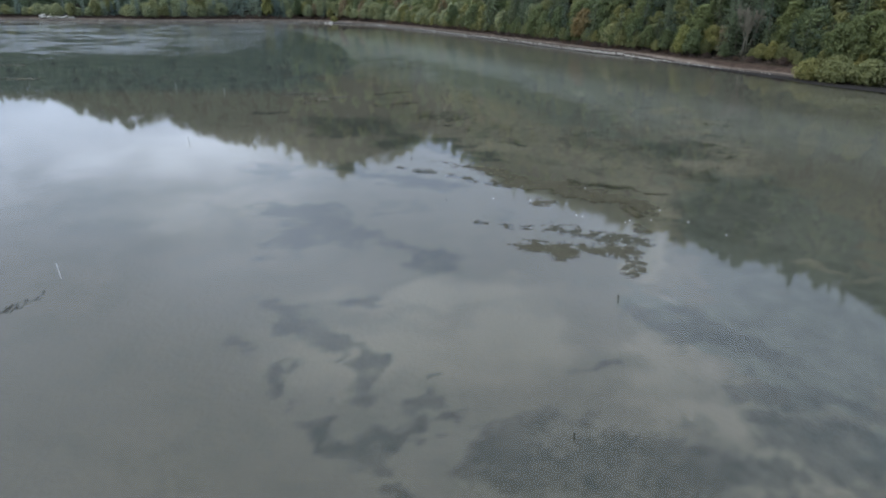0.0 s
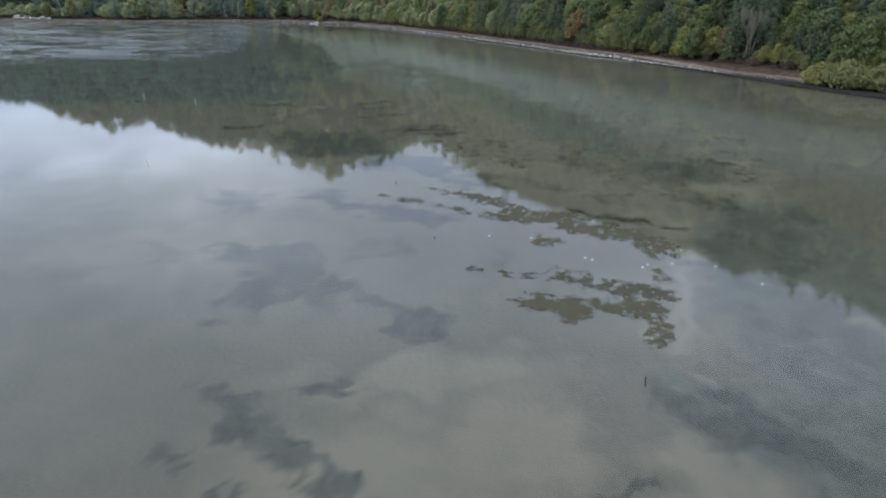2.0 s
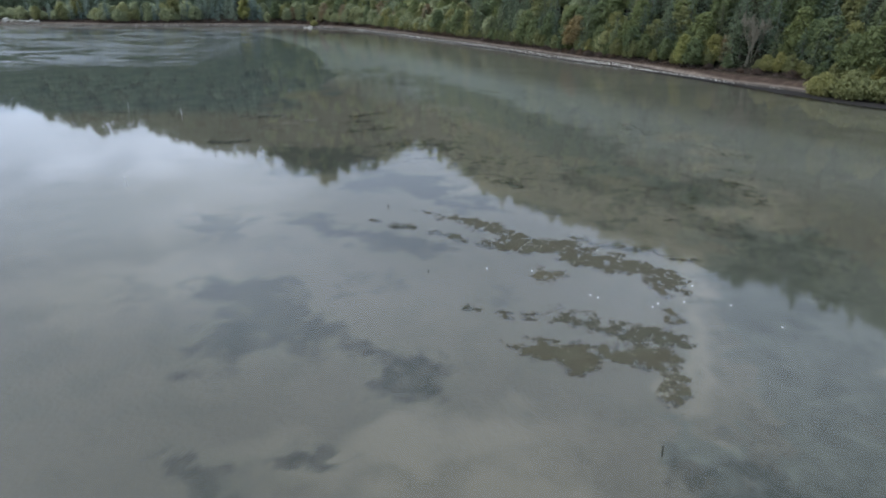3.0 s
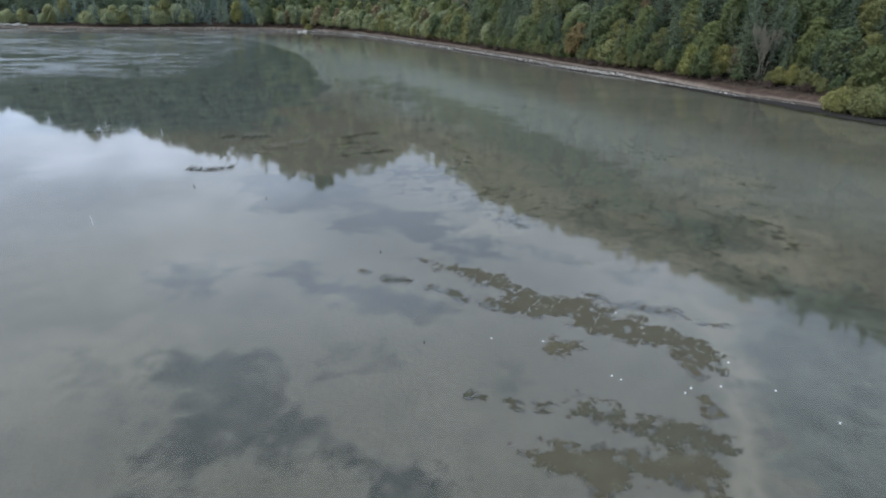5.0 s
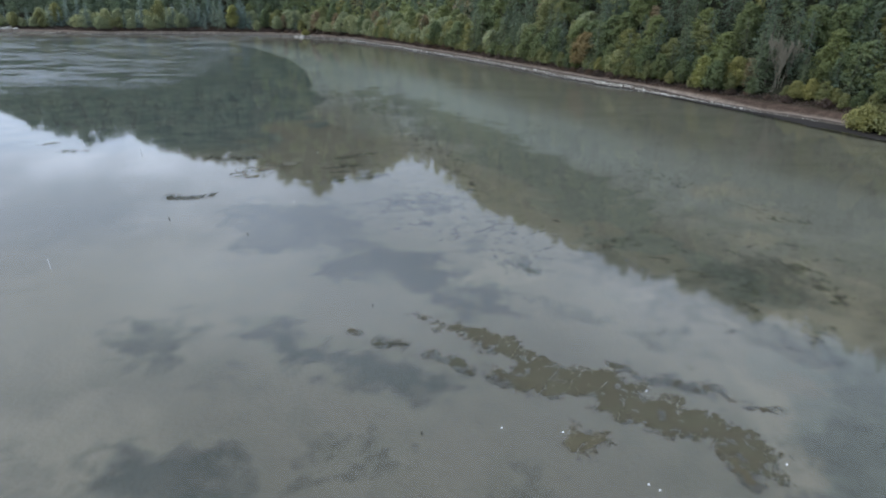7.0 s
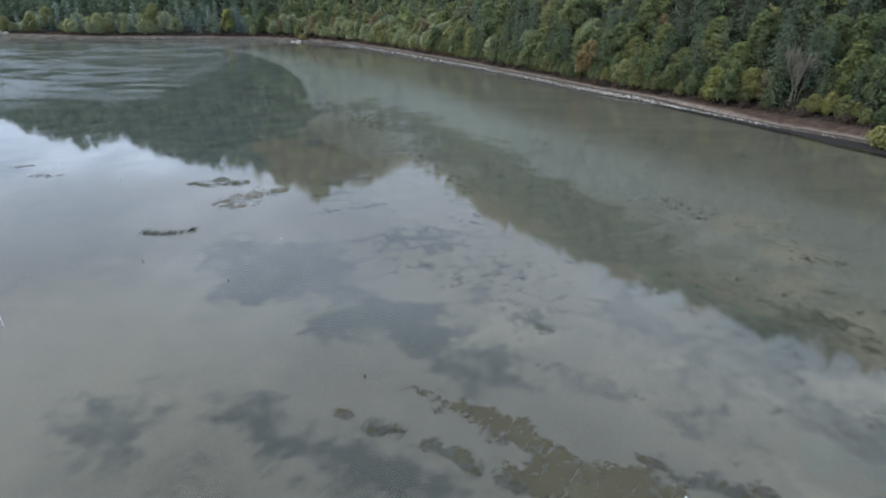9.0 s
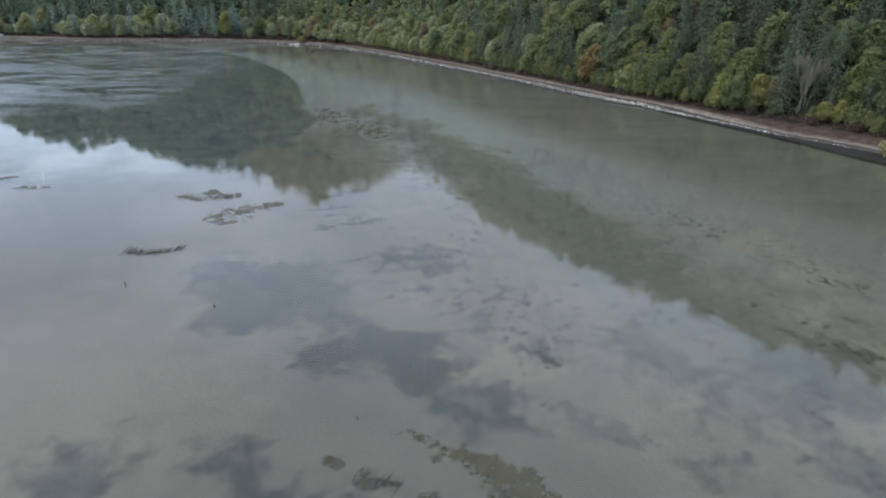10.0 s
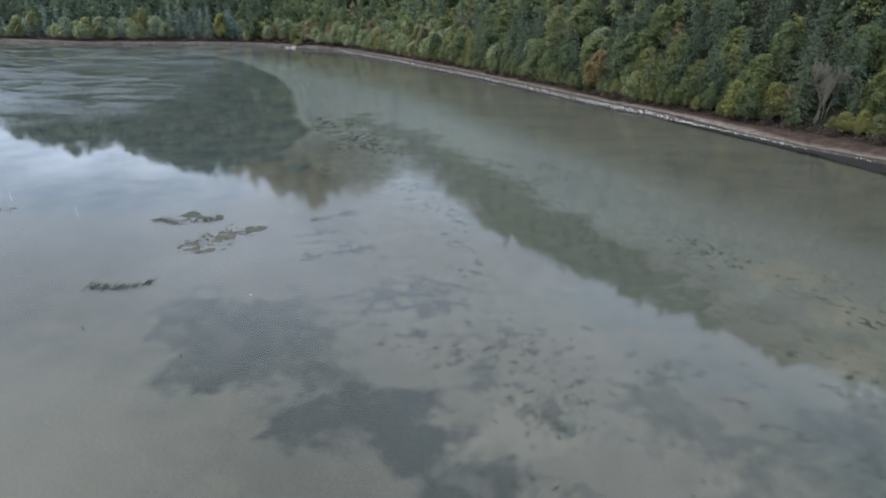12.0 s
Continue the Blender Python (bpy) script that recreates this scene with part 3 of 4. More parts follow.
def from_arrays(me, verts, quads):
    """Fill a mesh from arrays of points and of faces with the same number of corners."""
    n, c = quads.shape
    me.vertices.add(len(verts))
    me.vertices.foreach_set("co", np.asarray(verts, np.float32).ravel())
    me.loops.add(n * c)
    me.loops.foreach_set("vertex_index", quads.astype(np.int32).ravel())
    me.polygons.add(n)
    me.polygons.foreach_set("loop_start", np.arange(0, n * c, c, dtype=np.int32))
    me.update(calc_edges=True)


def spaced(*pieces):
    out = [np.arange(a, b, step) for a, b, step in pieces]
    return np.concatenate(out + [[pieces[-1][1]]])


xs = spaced((-3000, -600, 160), (-600, -200, 10), (-200, -50, 2), (-50, 70, 0.5), (70, 180, 1.2), (180, 420, 8), (420, 3000, 160))
ys = spaced((-3000, -100, 160), (-100, 15, 6), (15, 170, 0.5), (170, 200, 0.8), (200, 330, 1.6), (330, 600, 2.5), (600, 900, 10), (900, 3000, 160))
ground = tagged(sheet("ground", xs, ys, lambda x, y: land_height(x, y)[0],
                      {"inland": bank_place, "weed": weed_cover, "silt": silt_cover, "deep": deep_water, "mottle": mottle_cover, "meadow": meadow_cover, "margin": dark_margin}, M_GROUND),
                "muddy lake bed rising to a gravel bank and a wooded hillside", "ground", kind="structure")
wx, wy = spaced((-3000, -300, 60), (-300, 0, 8), (0, 600, 30), (600, 3000, 120)), spaced((-3000, -200, 120), (-200, 100, 20), (100, 560, 10), (560, 640, 20), (640, 3000, 120))


def breeze(x, y):
    """Where wind ruffles the water: the far bay."""
    return np.clip((-x - 48) / 40, 0, 1) * np.clip((y - 270) / 45, 0, 1)


def stir(x, y):
    """Where small ripples dull the mirror: over the silt along the shore."""
    return np.clip((y - 185) / 80, 0, 1) * np.clip((x + 45) / 50, 0, 1)


water = tagged(sheet("water", wx, wy, lambda x, y: 0 * x, {"breeze": breeze, "stir": stir}, M_WATER),
               "calm shallow lake water reflecting cloudy sky and hills", "water", kind="structure")


def ground_z(x, y):
    return float(land_height(np.array([x], float), np.array([y], float))[0][0])


# ---- parts and trees ----
def part(name, me, mat, parent, label=""):
    me.materials.append(mat)
    ob = new(name, me)
    ob.parent = parent
    if label:
        ob["label"] = label
    return ob


def leaf_quads(centres, normals, size, rng, long=1.5):
    """A slightly bent four-sided leaf clump at each centre, facing about along its normal."""
    n = len(centres)
    normals = normals + rng.normal(0, 0.55, (n, 3))
    normals /= np.linalg.norm(normals, axis=1)[:, None]
    u = np.cross(normals, rng.normal(0, 1, (n, 3)))
    u /= np.linalg.norm(u, axis=1)[:, None]
    v = np.cross(normals, u)
    s = size * rng.uniform(0.6, 1.3, (n, 1))
    a, b = u * s * long * 0.5, v * s * 0.5
    lift = normals * s * 0.25
    verts = np.stack([centres - a, centres - b + lift * rng.uniform(0.3, 1, (n, 1)), centres + a, centres + b + lift], 1).reshape(-1, 3)
    return verts, np.arange(4 * n).reshape(n, 4)


def tube(bm, p, q, r0, r1, sides=6):
    """A tapered round length from p to q."""
    p, q = Vector(p), Vector(q)
    turn = (q - p).to_track_quat("Z", "Y").to_matrix()
    rings = []
    for c, r in ((p, r0), (q, r1)):
        rings.append([bm.verts.new(c + turn @ Vector((r * math.cos(6.2832 * i / sides), r * math.sin(6.2832 * i / sides), 0))) for i in range(sides)])
    for i in range(sides):
        j = (i + 1) % sides
        bm.faces.new((rings[0][i], rings[0][j], rings[1][j], rings[1][i]))
    bm.faces.new(rings[1])


def finish(bm, name):
    me = bpy.data.meshes.new(name)
    bm.to_mesh(me)
    bm.free()
    return me


def lobes_of(h, r, base, count, rng):
    """Centres and sizes of the leafy masses of a crown."""
    out = []
    for n in range(count):
        t = (n + 0.5) / count
        zc = base + (h - base) * (0.12 + 0.76 * t)
        reach = r * (0.68 * math.sin(math.pi * min(1, 0.25 + 0.72 * t)) + 0.05) * rng.uniform(0.75, 1.2)
        a = n * 2.4 + rng.uniform(-0.5, 0.5)
        size = r * rng.uniform(0.2, 0.46) * (1.08 - 0.4 * t)
        out.append((reach * math.cos(a), reach * math.sin(a), zc, size))
    return out


def lobe_leaves(lobes, n, rng, size):
    w = np.array([l[3] ** 2 for l in lobes])
    pick = rng.choice(len(lobes), n, p=w / w.sum())
    c = np.array(lobes)[pick]
    d = rng.normal(0, 1, (n, 3))
    d[:, 2] += 0.25
    d /= np.linalg.norm(d, axis=1)[:, None]
    ripple = 1 + 0.22 * np.sin(5 * d[:, :1] + 3 * pick[:, None]) * np.cos(6 * d[:, 1:2] + pick[:, None])
    centres = c[:, :3] + d * c[:, 3:] * ripple * rng.uniform(0.3, 1.45, (n, 1)) * (1.1, 1.1, 0.75)
    return leaf_quads(centres, 0.5 * d + (0, 0, 0.9), size * rng.uniform(0.55, 1.5, (n, 1)), rng, 2.1)


def broadleaf(name, seed, h, r, mat, leaves=5200, size=0.4, low=0.06, bark=None):
    rng = np.random.RandomState(seed)
    root = new(name)
    bm = bmesh.new()
    lean = rng.uniform(-0.4, 0.4, 2)
    tube(bm, (0, 0, -0.6), (lean[0], lean[1], h * 0.45), 0.022 * h, 0.013 * h, 8)
    tube(bm, (lean[0], lean[1], h * 0.45), (lean[0] * 1.5, lean[1] * 1.5, h * 0.85), 0.013 * h, 0.004 * h, 6)
    lobes = lobes_of(h, r, h * low, 38, rng)
    for x, y, z, s in lobes:
        tube(bm, (lean[0] * 0.7, lean[1] * 0.7, max(h * 0.16, z - 0.28 * h)), (x, y, z), 0.006 * h, 0.002 * h, 5)
    part("trunk", finish(bm, name + "_trunk"), bark or M_BARK, root)
    me = bpy.data.meshes.new(name + "_crown")
    from_arrays(me, *lobe_leaves(lobes, leaves, rng, size))
    part("crown", me, mat, root)
    return root


def conifer(name, seed, h, r, mat, size=0.5):
    rng = np.random.RandomState(seed)
    root = new(name)
    bm = bmesh.new()
    tube(bm, (0, 0, -0.6), (0, 0, h * 0.97), 0.016 * h, 0.002 * h, 8)
    cen, nor = [], []
    z = h * 0.1
    while z < h * 0.985:
        t = z / h
        reach = r * (1 - t) ** 0.72 * rng.uniform(0.75, 1.15) + 0.18
        count = 5 + int(6 * (1 - t))
        for b in range(count):
            a = rng.uniform(0, 6.283)
            L = reach * rng.uniform(0.7, 1.1)
            steps = max(2, int(L / 0.4))
            for s in range(1, steps + 1):
                f = s / steps
                cen.append((L * f * math.cos(a) + rng.normal(0, 0.12), L * f * math.sin(a) + rng.normal(0, 0.12), z - 0.32 * L * f + 0.1 * L * f * f + rng.normal(0, 0.1)))
                nor.append((0.5 * math.cos(a), 0.5 * math.sin(a), 1.0))
        z += h * 0.03 * rng.uniform(0.85, 1.2)
    part("trunk", finish(bm, name + "_trunk"), M_BARK, root)
    me = bpy.data.meshes.new(name + "_crown")
    from_arrays(me, *leaf_quads(np.array(cen), np.array(nor), size * 0.62, rng, 2.4))
    part("crown", me, mat, root)
    return root


def bare_tree(name, seed, h, spread, bark):
    """A leafless tree: forked limbs down to fine twigs."""
    rng = random.Random(seed)
    root = new(name)
    limbs, twigs = bmesh.new(), bmesh.new()

    def grow(p, way, length, radius, depth):
        q = p + way * length
        tube(limbs if depth > 1 else twigs, p, q, radius, radius * 0.66, 6 if depth > 1 else 4)
        if depth == 0:
            return
        for n in range(3 if depth > 1 else 6):
            turn = Vector((rng.gauss(0, 1), rng.gauss(0, 1), 0)) * spread
            grow(p + way * length * rng.uniform(0.55, 1.0), (way + turn + Vector((0, 0, 0.5))).normalized(), length * rng.uniform(0.6, 0.82), max(0.014, radius * 0.6), depth - 1)

    for n in range(6):
        fan = rng.uniform(0.05, 0.26)
        grow(Vector((0.3 * n - 0.8, 0.3 * rng.gauss(0, 1), -0.5)), Vector((fan * math.cos(1.05 * n), fan * math.sin(1.05 * n), 1)).normalized(), h * rng.uniform(0.24, 0.34), 0.0062 * h, 5)
    part("trunk", finish(limbs, name + "_trunk"), bark, root)
    part("crown", finish(twigs, name + "_crown"), bark, root)
    return root


def along_shore(s):
    p = np.array(SHORE, float)
    seg = np.hypot(*np.diff(p, axis=0).T)
    cum = np.r_[0, np.cumsum(seg)]
    return np.array([np.interp(s, cum, p[:, 0]), np.interp(s, cum, p[:, 1])])


def shore_at(s):
    """Point and inland direction at s metres along the shore from its western end."""
    t = along_shore(s + 28) - along_shore(s - 28)
    t /= np.hypot(*t)
    return along_shore(s), np.array([-t[1], t[0]])


# ---- the shore's trees ----
PROTO = {}


def proto(kind, maker, count, label, category="tree"):
    PROTO[kind] = []
    for n in range(count):
        ob = tagged(maker(n), label, category, group="trees along the shore")
        ob.location = (0, 0, -400)
        PROTO[kind].append(ob)


proto("conifer", lambda n: conifer("conifer_tree", 11 + n, 16 + 1.5 * n, 4.9 + 0.3 * n, M_CONIFER), 4, "tall dark green conifer on the wooded hillside")
proto("blue", lambda n: conifer("conifer_tree", 21 + n, 17 + 1.5 * n, 4.2 + 0.3 * n, M_HAZED), 3, "slender conifer on the far shore with bluish haze put into its colour")
proto("green", lambda n: broadleaf("broadleaf_tree", 31 + n, 13 + 1.2 * n, 4.0 + 0.3 * n, M_GREEN), 4, "leafy green broadleaf tree above the lake bank")
proto("olive", lambda n: broadleaf("broadleaf_tree", 51 + n, 12 + 1.3 * n, 3.8 + 0.3 * n, M_OLIVE), 3, "olive-green broadleaf tree turning in autumn")
proto("grey", lambda n: broadleaf("willow_tree", 71 + n, 9 + 1.2 * n, 3.8 + 0.4 * n, M_GREY, low=0.06), 3, "rounded grey-green willow at the lake's edge")
proto("yellow", lambda n: broadleaf("yellow_tree", 81 + n, 12, 3.0, M_YELLOW), 1, "broadleaf tree with yellow autumn leaves on the bank")
proto("orange", lambda n: broadleaf("orange_tree", 85 + n, 13, 4.6, M_ORANGE), 1, "broadleaf tree with orange-brown autumn leaves on the bank")
proto("tan", lambda n: broadleaf("tan_tree", 87 + n, 13, 3.2, M_TAN, 1900), 1, "thinly leaved tan-brown autumn tree on the bank")
proto("bush", lambda n: broadleaf("willow_bush", 89 + n, 7, 4.6, M_OLIVE, low=0.0), 2, "spreading light olive willow bush at the water's edge", "bush")
proto("rust", lambda n: broadleaf("shrub", 91 + n, 2.6 + 0.5 * n, 2.0 + 0.3 * n, M_RUST, 600, 0.28, 0.0), 3, "low rust-brown shrub on the gravel bank", "shrub")
proto("bare", lambda n: bare_tree("bare_tree", 99 + n, 12, 0.27, M_PALE_BARK), 1, "leafless pale grey tree on the bank")
used = set()


def plant(kind, x, y, scale, rng, turn=None):
    src = PROTO[kind][rng.randrange(len(PROTO[kind]))]
    m = pose(x, y, ground_z(x, y), rng.uniform(-3, 3), rng.uniform(-3, 3), rng.uniform(0, 360) if turn is None else turn)
    if src.name not in used:
        used.add(src.name)
        ob = src
        ob.matrix_basis = m
    else:
        ob = copy_thing(src, m)
    ob.scale = (scale * rng.uniform(0.9, 1.12), scale * rng.uniform(0.9, 1.12), scale)
    return ob


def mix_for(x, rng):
    """Which kind grows where: haze-paled conifers in the west, darker ones on the near eastern slope, leafy trees and
    willows between.
    """
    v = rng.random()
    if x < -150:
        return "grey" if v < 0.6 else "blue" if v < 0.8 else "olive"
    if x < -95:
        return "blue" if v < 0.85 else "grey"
    if x < 45:
        return "grey" if v < 0.5 else "green" if v < 0.64 else "olive" if v < 0.86 else "tan" if v < 0.95 else "conifer"
    return "conifer" if v < 0.44 else "green" if v < 0.76 else "olive" if v < 0.91 else "grey" if v < 0.96 else "tan"


rng = random.Random(5)
# (kind, x, y, scale) of the trees that stand out
STAND_OUT = [("bare", 137, 259, 1.7), ("tan", 130.5, 266, 0.9), ("yellow", 118.2, 276, 1.1), ("green", 121, 271.5, 0.85), ("orange", 88.6, 324.5, 1.25), ("yellow", -108, 538, 1.5), ("yellow", 90, 368, 0.95),
             ("bush", 139, 216, 1.0), ("bush", 144, 209.5, 1.2), ("bush", 151, 203, 1.15), ("bush", 158, 196, 1.15), ("bush", -54, 515.5, 0.55), ("green", 147, 250, 0.9), ("green", 157, 252, 1.0), ("green", 148, 263, 1.1), ("conifer", 158, 263, 1.1), ("olive", 164, 246, 1.0), ("olive", 142, 247, 0.55)]
for kind, x, y, scale in STAND_OUT:
    plant(kind, x, y, scale, rng)


def row(s0, s1, d, spread, gap, scale, kinds=mix_for):
    """A row of trees along the shore, d metres inland."""
    s = s0
    while s < s1:
        q, inland = shore_at(s)
        x, y = q + inland * (d + rng.uniform(-spread, spread))
        if all(math.hypot(x - a, y - b) > (5.5 if kind == "bare" and d < 14 else 3.6 if d < 15 else 2.2) for kind, a, b, _ in STAND_OUT):
            plant(kinds(x, rng), x, y, rng.uniform(*scale), rng)
        s += gap * rng.uniform(0.75, 1.3)


row(1090, 1500, 12.0, 2.0, 4.4, (0.6, 1.15))
row(1500, 1960, 12.4, 1.8, 3.6, (0.7, 1.15))
row(1500, 1960, 10.2, 0.9, 4.2, (0.35, 0.65), lambda x, r: r.choice(("green", "olive", "olive")))
row(1250, 1500, 18.5, 2, 7.0, (0.95, 1.2))
row(1500, 1950, 17.0, 2, 5.2, (0.95, 1.2))
row(1500, 1930, 24.0, 2.5, 6.5, (1.0, 1.25))
row(1290, 1940, 8.8, 1.0, 6.0, (0.5, 1.0), lambda x, r: "rust")
for kind in PROTO:
    for ob in PROTO[kind]:
        if ob.name not in used:
            plant(kind, 150, 262, 0.9, rng) if kind != "bare" else [bpy.data.objects.remove(o) for o in (*ob.children_recursive, ob)]


# ---- the woods on the hillside ----
def woodland():
    r = np.random.RandomState(7)
    verts, tint = [], []
    shapes = {}
    for fine in (True, False):
        n, size = (420, 0.58) if fine else (110, 1.25)
        for v in range(6):
            rng2 = np.random.RandomState(200 + v)
            if v < 3:
                t, a = rng2.rand(n) ** 0.8, rng2.uniform(0, 6.283, n)
                rad = 4.1 * (1 - t) ** 0.75 * rng2.uniform(0.5, 1.05, n)
                c = np.stack([rad * np.cos(a), rad * np.sin(a), 1.5 + 17 * t - 0.3 * rad], 1)
                shapes[fine, v] = leaf_quads(c, np.stack([np.cos(a) * 0.7, np.sin(a) * 0.7, 0 * a + 1], 1), size * 0.75, rng2, 2.3)[0]
            else:
                shapes[fine, v] = lobe_leaves(lobes_of(14, 4.2, 2.0, 10, rng2), n, rng2, size)[0]
    for fine, lo, hi, s0, s1, area in ((True, 22, 70, 1020, 1500, 28.0), (True, 27, 100, 1500, 1990, 19.0), (False, 70, 215, 860, 1500, 62.0), (False, 100, 165, 1500, 1640, 55.0), (False, 100, 120, 1640, 2250, 55.0)):
        n = int((hi - lo) * (s1 - s0) / area)
        at = [shore_at(s) for s in r.uniform(s0, s1, n)]
        xy = np.array([q + inland * d for (q, inland), d in zip(at, r.uniform(lo, hi, n))])
        z, far = land_height(xy[:, 0], xy[:, 1])
        for (x, y), zz, d in zip(xy, z, far):
            if d < 20.5:
                continue
            b = math.degrees(math.atan2(x, y - 60))
            con = r.rand() < (0.55 if b > 14 or -16 < b < -9 else 0.3) * (1 if fine and d < (40 if b > 7 else 58) else 0.12)
            shape = shapes[fine, r.randint(0, 3) if con else r.randint(3, 6)]
            a, sc = r.uniform(0, 6.283), r.uniform(0.75, 1.2)
            c, s_ = math.cos(a) * sc, math.sin(a) * sc
            verts.append(shape @ np.array([[c, s_, 0], [-s_, c, 0], [0, 0, sc]]) + (x, y, zz - 0.5))
            tint.append(np.full(len(shape), r.uniform(0, 0.45) if con or b < -12 else np.clip((0.42 if -9 < b < 12 else 0.33) + 0.5 * r.rand() ** 1.4 + 0.25 * r.rand() ** 5, 0, 1)))
    verts = np.concatenate(verts)
    me = bpy.data.meshes.new("woodland")
    from_arrays(me, verts, np.arange(len(verts)).reshape(-1, 4))
    me.attributes.new("tint", "FLOAT", "POINT").data.foreach_set("value", np.concatenate(tint).astype(np.float32))
    me.materials.append(M_WOODS)
    return tagged(new("woodland", me), "dense mixed conifer and broadleaf woods on a steep hillside", "woods", kind="stuff")


woodland()

# ---- stones along the water ----
def boulder_mesh(seed):
    bm = bmesh.new()
    bmesh.ops.create_icosphere(bm, subdivisions=1, radius=0.5)
    for v in bm.verts:
        v.co *= 1 + 0.35 * noise.noise(v.co * 2.1 + Vector((seed * 7.3, 0, 0)))
        v.co.z *= 0.7
    return finish(bm, "boulder")


def stones():
    r = random.Random(9)
    meshes = [boulder_mesh(n) for n in range(8)]
    for me in meshes:
        me.materials.append(M_STONE)
    bank = tagged(new("stone_bank"), "band of pale grey boulders along the water's edge", "stones")
    near = 0
    verts, faces = [], []
    s = 1180.0
    while s < 1830:
        q, inland = shore_at(s)
        thick = 1.0 if q[0] > -30 else 0.5
        out = 8.0 * min(1.0, max(0.0, (q[0] - 97) / 30))
        if q[0] > 124:
            thick = max(0.2, 0.9 - (q[0] - 124) * 0.06)
        for d in (0.8, 1.1, 1.5, 1.9, 2.3):
            if r.random() > 0.75 * thick:
                continue
            x, y = q + inland * (d - out + r.uniform(-0.4, 0.4)) + np.array([inland[1], -inland[0]]) * r.uniform(-0.4, 0.4)
            size = (0.2 + 0.42 * r.random() ** 2) * (0.7 if q[0] > 128 else 1.0)
            m = pose(x, y, ground_z(x, y) + 0.12 * size, r.uniform(0, 30), r.uniform(0, 30), r.uniform(0, 360)) @ Matrix.Diagonal((size * 1.2, size, size, 1))
            me = meshes[r.randrange(8)]
            if q[0] > 80 and near < 280:
                near += 1
                ob = new("boulder", me)
                ob.parent, ob.matrix_basis = bank, m
            else:
                base = len(verts)
                verts.extend(m @ v.co for v in me.vertices)
                faces.extend([base + i for i in p.vertices] for p in me.polygons)
        s += 0.6
    rest = bpy.data.meshes.new("rubble")
    rest.from_pydata(verts, [], faces)
    ob = part("rubble", rest, M_STONE, bank)
    ob["kind"] = "stuff"


stones()


def outcrop(x, y, size, seed, label):
    """A pale rock, broken into facets."""
    bm = bmesh.new()
    bmesh.ops.create_icosphere(bm, subdivisions=3, radius=size)
    for v in bm.verts:
        v.co *= 1 + 0.75 * noise.noise(v.co * (1.6 / size) + Vector((seed * 3.7, 0, 0))) + 0.3 * noise.noise(v.co * (4 / size) + Vector((0, seed, 0)))
        v.co.x *= 1.25
        v.co.z *= 0.5
    me = finish(bm, "rock")
    me.materials.append(M_STONE)
    ob = new("rock", me)
    ob.matrix_basis = pose(x, y, max(0.0, ground_z(x, y)) + size * 0.2, 0, 0, seed * 40)
    return tagged(ob, label, "rock")


outcrop(-56.5, 511.5, 1.7, 3, "large pale boulder at the water's edge")
outcrop(-60, 512.5, 1.0, 4, "pale boulder lying in shallow water")
for n, (x, y, size) in enumerate(((-287, 551, 3.2), (-281, 549, 2.6), (-275, 548, 2.2), (-268, 547, 2.6), (-262, 546, 1.8))):
    outcrop(x, y, size, 6 + n, "weathered pale rock outcrop on the far shore")


# ---- weed mats on the flats ----
def height_patch(name, x0, y0, x1, y1, step, height, lowest, mat):
    """A low mound of weed over a rectangle, without the cells that lie below lowest."""
    gx, gy = np.meshgrid(np.arange(x0, x1, step), np.arange(y0, y1, step))
    z, thick = height(gx, gy)
    ny, nx = gx.shape
    i = (np.arange(ny - 1)[:, None] * nx + np.arange(nx - 1)).ravel()
    quads = np.stack([i, i + 1, i + 1 + nx, i + nx], 1)
    quads = quads[z.ravel()[quads].min(1) > lowest]
    used_points, quads = np.unique(quads, return_inverse=True)
    me = bpy.data.meshes.new(name)
    from_arrays(me, np.stack([gx.ravel(), gy.ravel(), z.ravel()], 1)[used_points], quads.reshape(-1, 4))
    me.attributes.new("thick", "FLOAT", "POINT").data.foreach_set("value", thick.ravel()[used_points].astype(np.float32))
    me.shade_smooth()
    me.materials.append(mat)
    return new(name, me)


def weed_mat(line, width, seed, label="mat of olive-brown water weed breaking the lake's surface", ragged=0.8, channels=0.0, afloat=0.014, mat=None):
    """An uneven strip of matted weed along a line of places, its top just above the water."""
    pts = np.array(line, float)
    pad = width * 1.55 + 0.6

    def height(x, y):
        best = np.full(x.shape, 1e9)
        for a, b in zip(pts[:-1], pts[1:]):
            ab = b - a
            u = np.clip(((x - a[0]) * ab[0] + (y - a[1]) * ab[1]) / (ab @ ab), 0, 1)
            best = np.minimum(best, np.hypot(x - a[0] - u * ab[0], y - a[1] - u * ab[1]))
        m = 0.9 - best / width + ragged * (patchy(x, y, 2.4, seed, 5, 0.75) + 0.7 * patchy(x * 0.86 - y * 0.5, 2.5 * (x * 0.5 + y * 0.86), 1.5, seed + 9, 3, 0.8))
        if channels:
            along = (x * 0.86 - y * 0.5) + 0.5 * patchy(x, y, 3.0, seed + 5)
            m = m - 1.5 * np.clip(1 - np.abs((along / channels) % 1 - 0.5) * channels / 0.17, 0, 1) * (patchy(x, y, 4.0, seed + 3) > -0.05)
        z = afloat - 0.03 + 0.02 * np.clip(m, 0, 1) + 0.034 * patchy(x, y, 0.7, seed + 2, 2)
        return np.where(best < pad * 0.95, z, -1.0), np.clip(m * 1.0 + 0.42, -1, 1.2)

    lo, hi = pts.min(0) - pad, pts.max(0) + pad
    return tagged(height_patch("weed_mat", lo[0], lo[1], hi[0], hi[1], 0.18, height, -0.5, mat or M_WEED), label, "water weed", group="weed mats on the flats")


